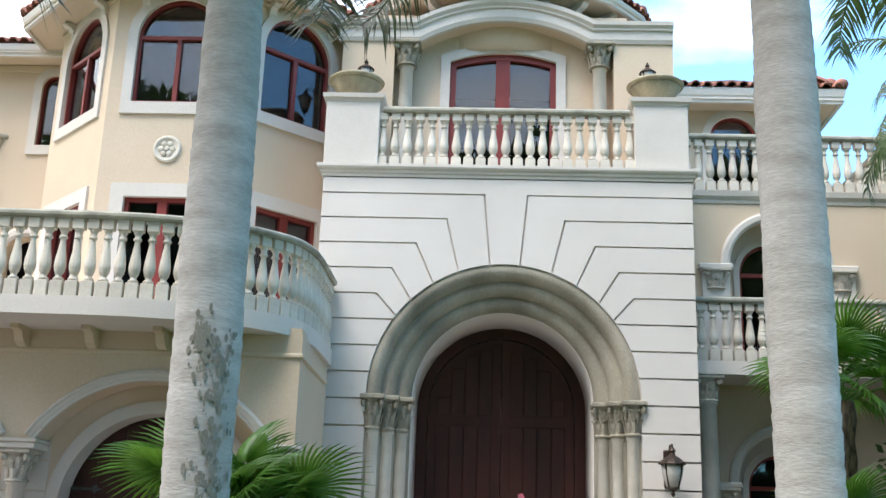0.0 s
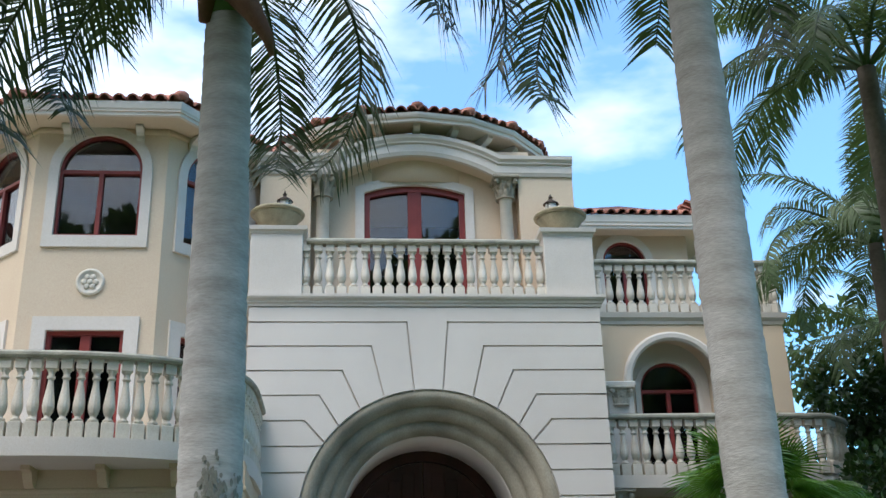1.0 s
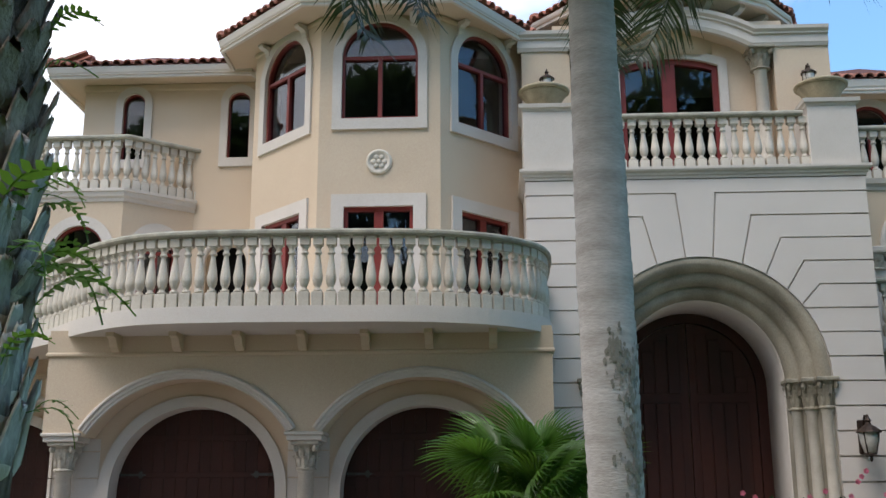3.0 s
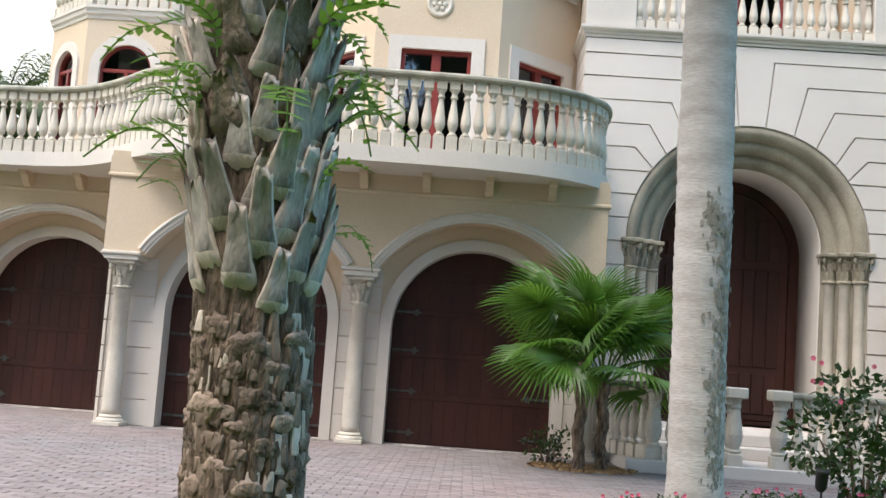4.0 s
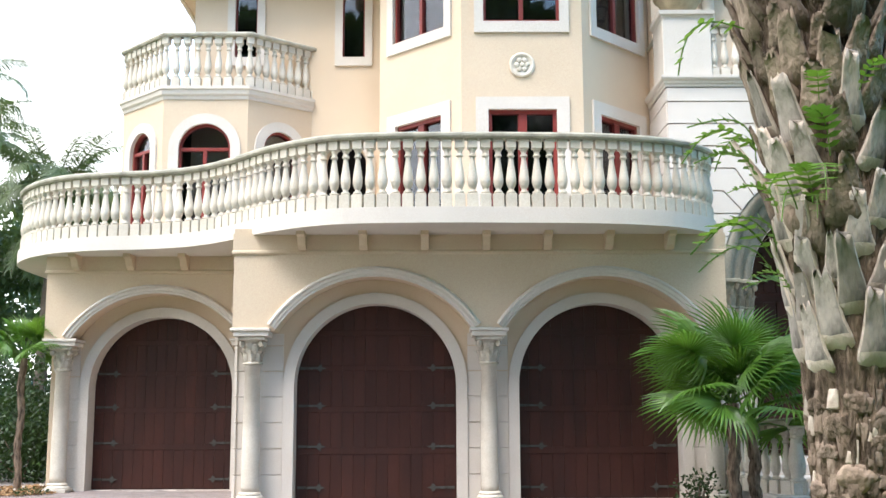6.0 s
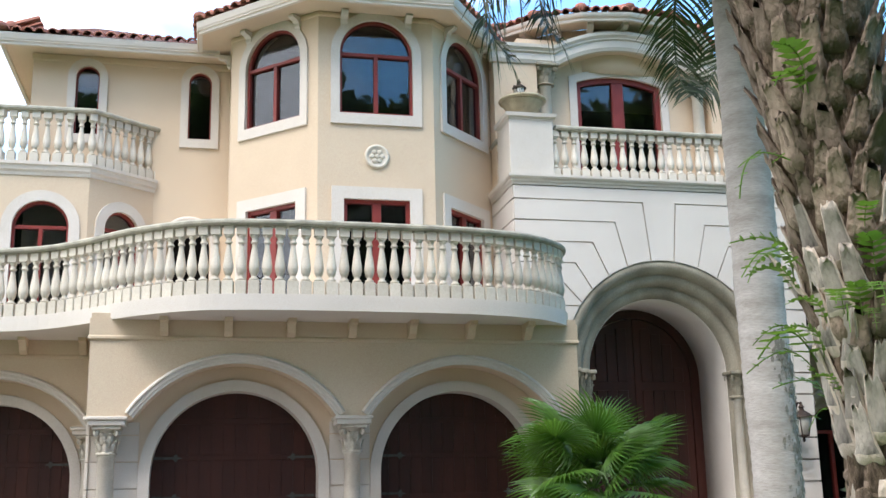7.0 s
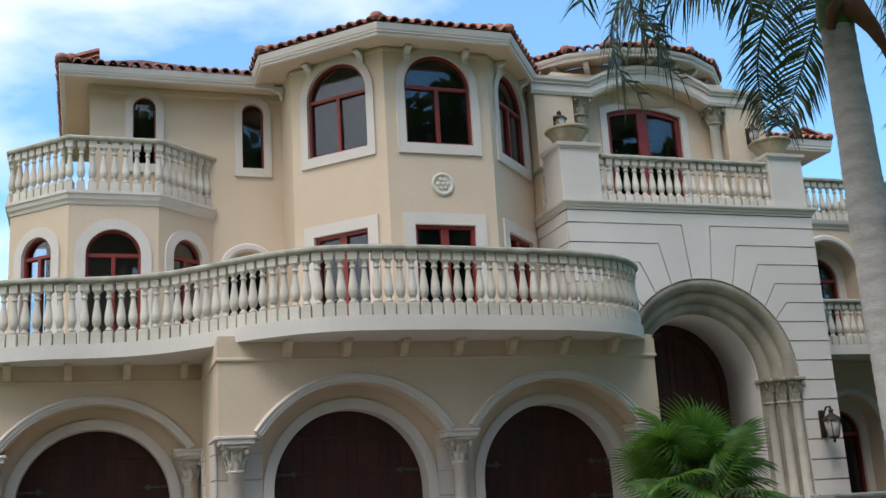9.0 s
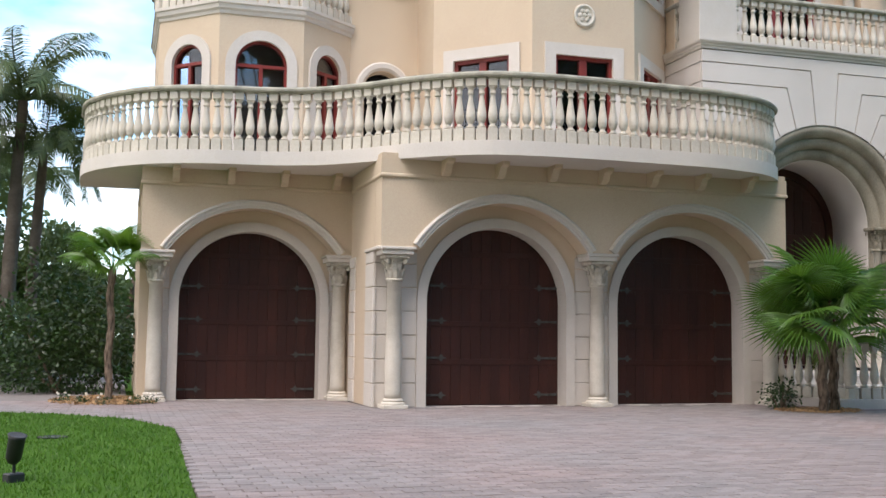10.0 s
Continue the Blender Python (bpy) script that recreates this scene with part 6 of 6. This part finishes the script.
def polar(x, y):
    """How far out from the island's middle a place lies, 1 at its edge."""
    dx, dy = x - IC[0], y - IC[1]
    best = 9.0
    for (x0, y0), (x1, y1) in zip(RIM, RIM[1:]):
        ex, ey = x1 - x0, y1 - y0
        den = dx * ey - dy * ex
        if abs(den) < 1e-9:
            continue
        s = ((x0 - IC[0]) * ey - (y0 - IC[1]) * ex) / den
        q = ((x0 - IC[0]) * dy - (y0 - IC[1]) * dx) / den
        if s > 0 and 0 <= q <= 1:
            best = min(best, s)
    return 1 / best if best < 9 else 2.0


def bed_d(x, y):
    """Under 0.9: within a mulch bed of the island."""
    a = math.hypot((x - DX) / 0.95, (y - DY) / 0.95)
    c = min(math.hypot(x + 2.9, y - 8.3), math.hypot(x + 1.6, y - 9.5), math.hypot(x + 0.2, y - 9.9), math.hypot(x + 2.3, y - 9.0)) / 0.85
    return min(a, c)


rng = random.Random(90)
verts, faces = [], []
tries = 0
while len(faces) < 30000 and tries < 200000:
    tries += 1
    if tries % 2:
        x, y = rng.uniform(-6.6, 1.5), rng.uniform(2.6, 10.6)
        t = polar(x, y)
        if t > 0.985 or bed_d(x, y) < 0.95:
            continue
        z = lawn_z(x, y, t)
    else:
        x, y = rng.uniform(-17.5, -13.7), rng.uniform(4.5, 14.2)
        if not inside(LEFT, x, y):
            continue
        z = 0.012
    a = rng.uniform(0, 6.28)
    h, w = rng.uniform(0.025, 0.05), rng.uniform(0.006, 0.011)
    i = len(verts)
    lean = Vector((rng.gauss(0, 0.014), rng.gauss(0, 0.014), h))
    p = Vector((x, y, z - 0.004))
    s = Vector((math.cos(a), math.sin(a), 0)) * w
    verts += [p - s, p + s, p + lean]
    faces.append((i, i + 1, i + 2))
tagged(placed("grass", mesh_from("grass", verts, faces, GRASS), Matrix.Identity(4), None), "short bright green grass blades", "grass", kind="stuff")


def mulch(name, places, n, seed, label, zf):
    """A bed of loose bark chips."""
    rng = random.Random(seed)
    verts, faces = [], []
    for _ in range(n):
        cx, cy, rx, ry = rng.choice(places)
        r, a = math.sqrt(rng.random()), rng.uniform(0, 6.28)
        x, y = cx + rx * r * math.cos(a), cy + ry * r * math.sin(a)
        z = zf(x, y) + rng.uniform(0.0, 0.025)
        u = Vector((rng.gauss(0, 1), rng.gauss(0, 1), rng.gauss(0, 0.45))).normalized()
        s = u.orthogonal().normalized()
        L, w = rng.uniform(0.022, 0.06), rng.uniform(0.006, 0.015)
        p = Vector((x, y, z))
        i = len(verts)
        verts += [p - u * L * 0.5 - s * w, p + u * L * 0.5 - s * w, p + u * L * 0.5 + s * w, p - u * L * 0.5 + s * w]
        faces.append((i, i + 1, i + 2, i + 3))
    tagged(placed(name, mesh_from(name, verts, faces, MULCH), Matrix.Identity(4), None), label, "mulch", kind="stuff")


def isl_z(x, y):
    return lawn_z(x, y, min(1.0, polar(x, y)))


mulch("mulch", [(DX, DY, 0.9, 0.9)], 4200, 91, "orange bark mulch mounded round the date palm", isl_z)
mulch("mulch", [(-2.9, 8.35, 0.62, 0.7), (-1.7, 9.3, 0.8, 0.6), (-0.3, 9.8, 0.9, 0.55), (-2.3, 8.9, 0.6, 0.6)], 4200, 92, "orange bark mulch along the lawn's edge", isl_z)
mulch("mulch", [(-14.75, 16.9, 0.85, 1.3), (-14.4, 16.3, 0.6, 0.6), (-3.1, 12.75, 0.75, 0.6)], 3600, 93, "bark mulch in the beds beside the garages", lambda x, y: 0.01)


def flower_clump(x, y, z, seed, petal, label, s=1.0):
    rng = random.Random(seed)
    f = thing("flower", (x, y, z), label, "flower", "bedding flowers")
    blobs = [(x + rng.uniform(-0.1, 0.1) * s, y + rng.uniform(-0.1, 0.1) * s, z + 0.07 * s, 0.10 * s, 0.7) for _ in range(4)]
    placed("foliage", mesh_from("foliage", *leaf_cloud(blobs, int(110), 0.05 * s, seed), SHRUB), Matrix.Identity(4), f)
    for k in range(rng.randint(2, 5)):
        b = bmesh.new()
        c = Vector((x + rng.uniform(-0.13, 0.13) * s, y + rng.uniform(-0.13, 0.05) * s, z + rng.uniform(0.13, 0.2) * s))
        for q in range(5):
            a = 2 * math.pi * q / 5
            d = Vector((math.cos(a), -0.55 + 0.3 * math.sin(a), math.sin(a) * 0.8)).normalized() * 0.030 * s
            sd = Vector((-math.sin(a), 0, math.cos(a))) * 0.014 * s
            b.faces.new([b.verts.new(v) for v in (c, c + d * 0.6 + sd, c + d, c + d * 0.6 - sd)])
        part("blossom", b, petal, f)


spots = [(-6.35, 2.35, PINK, "red"), (-6.50, 1.75, WHITEP, "white"), (-6.15, 2.6, PINK, "pink"), (-6.62, 1.4, WHITEP, "white"), (-3.35, 8.15, PINK, "pink"), (-3.1, 8.5, PINK, "pink"), (-2.75, 8.0, PINK, "pink"), (-2.15, 8.95, PINK, "pink"), (-1.5, 9.2, PINK, "pink"), (-1.15, 9.55, PINK, "pink"), (-0.6, 9.35, PINK, "pink"), (-1.9, 8.6, PINK, "pink")]
for i, (x, y, pm, word) in enumerate(spots):
    flower_clump(x, y, isl_z(x, y), 100 + i, pm, f"low bedding plant with small {word} blossoms in mulch", 0.85)
for i, (x, y) in enumerate(((-15.35, 16.6), (-15.0, 16.0), (-14.7, 15.75), (-14.2, 15.75), (-13.95, 15.9))):
    flower_clump(x, y, 0.0, 130 + i, WHITEP, "low bedding plant with white blossoms beside the garage", 0.9)
# blossoms on the shrub
rng = random.Random(140)
for k in range(16):
    c = Vector((-0.55 + rng.uniform(-0.7, 0.8), 9.2 + rng.uniform(-0.3, 0.2), rng.uniform(1.1, 1.85)))
    b = bmesh.new()
    for q in range(5):
        a = 2 * math.pi * q / 5
        d = Vector((math.cos(a), -0.4, math.sin(a))).normalized() * 0.034
        sd = Vector((-math.sin(a), 0, math.cos(a))) * 0.015
        b.faces.new([b.verts.new(v) for v in (c, c + d * 0.6 + sd, c + d, c + d * 0.6 - sd)])
    part("blossom", b, PINK, FLOWERING)


def uplight(x, y, z, seed, turn=0.0):
    u = thing("garden_uplight", (x, y, z), "small black garden spotlight standing in the lawn", "spotlight", "garden uplights")
    m = Matrix.Translation((x, y, z)) @ Matrix.Rotation(turn, 4, "Z")
    b = bmesh.new()
    add_box(b, -0.07, 0.07, -0.05, 0.05, -0.01, 0.07, m, 0.01)
    part("junction_box", b, BLACK, u)
    b = bmesh.new()
    tube(b, [m @ Vector((0, 0, 0.06)), m @ Vector((0, 0, 0.15))], [0.012, 0.012], 8)
    part("stem", b, BLACK, u)
    b = bmesh.new()
    lathe(b, [(0.035, -0.10), (0.06, -0.06), (0.065, 0.10), (0.075, 0.13), (0.06, 0.125)], 14, m @ Matrix.Translation((0, 0, 0.24)) @ Matrix.Rotation(0.25, 4, "X"))
    part("lamp_head", b, BLACK, u, "", True)


uplight(-1.05, 9.15, isl_z(-1.05, 9.15), 1)
uplight(-15.22, 6.15, 0.012, 2, 0.6)
b = bmesh.new()
lathe(b, [(0.16, 0.0), (0.165, 0.012), (0.15, 0.018), (0.14, 0.012), (0.02, 0.012)], 20, Matrix.Translation((-15.14, 9.85, 0.012)))
tagged(part("valve_cover", b, BLACK, None), "round dark valve cover set in the lawn", "cover")
b = bmesh.new()
add_box(b, -7.83, -7.55, 3.78, 3.92, 0.0, 0.03, bevel=0.008)
tagged(part("drain_cover", b, IRON, None), "small dark metal drain cover on the pavers", "cover")

# ---- pavers ----
PL, PW2 = 0.235, 0.135


def paver(verts, faces, x, y, dz):
    hx, hy, c = PL / 2 - 0.0025, PW2 / 2 - 0.0025, 0.006
    i = len(verts)
    verts += [(x - hx, y - hy, -0.012), (x + hx, y - hy, -0.012), (x + hx, y + hy, -0.012), (x - hx, y + hy, -0.012), (x - hx + c, y - hy + c, dz), (x + hx - c, y - hy + c, dz), (x + hx - c, y + hy - c, dz), (x - hx + c, y + hy - c, dz)]
    faces += [(i + 4, i + 5, i + 6, i + 7)] + [(i + k, i + (k + 1) % 4, i + 4 + (k + 1) % 4, i + 4 + k) for k in range(4)]


pv, pf = [], []
paver(pv, pf, 0, 0, 0.0)
PAVER_ME = mesh_from("paver", pv, pf, PAVER)
rng = random.Random(95)
pv, pf, single = [], [], 0
for j in range(int((17.3 - 3.0) / PW2)):
    y = 3.0 + PW2 * (j + 0.5)
    for i in range(int(21.0 / PL)):
        x = -18.0 + PL * (i + 0.5 * (j % 2))
        if not inside(DRIVE, x, y) or x > 3.0 or (polar(x, y) < 1.02 and y < 11) or (x > -2.6 and y > 13.0) or y > 17.0 or (x > GX0 - 0.1 and y > 15.0):
            continue
        dz = rng.uniform(-0.003, 0.003)
        if -8.6 < x < -6.2 and 3.8 < y < 7.0 and single < 300:
            placed("paver", PAVER_ME, Matrix.Translation((x, y, dz)), DRIVEWAY)
            single += 1
        else:
            paver(pv, pf, x, y, dz)
tagged(placed("paving", mesh_from("paving", pv, pf, PAVER), Matrix.Identity(4), None), "tumbled pinkish grey concrete pavers", "paving", kind="stuff")
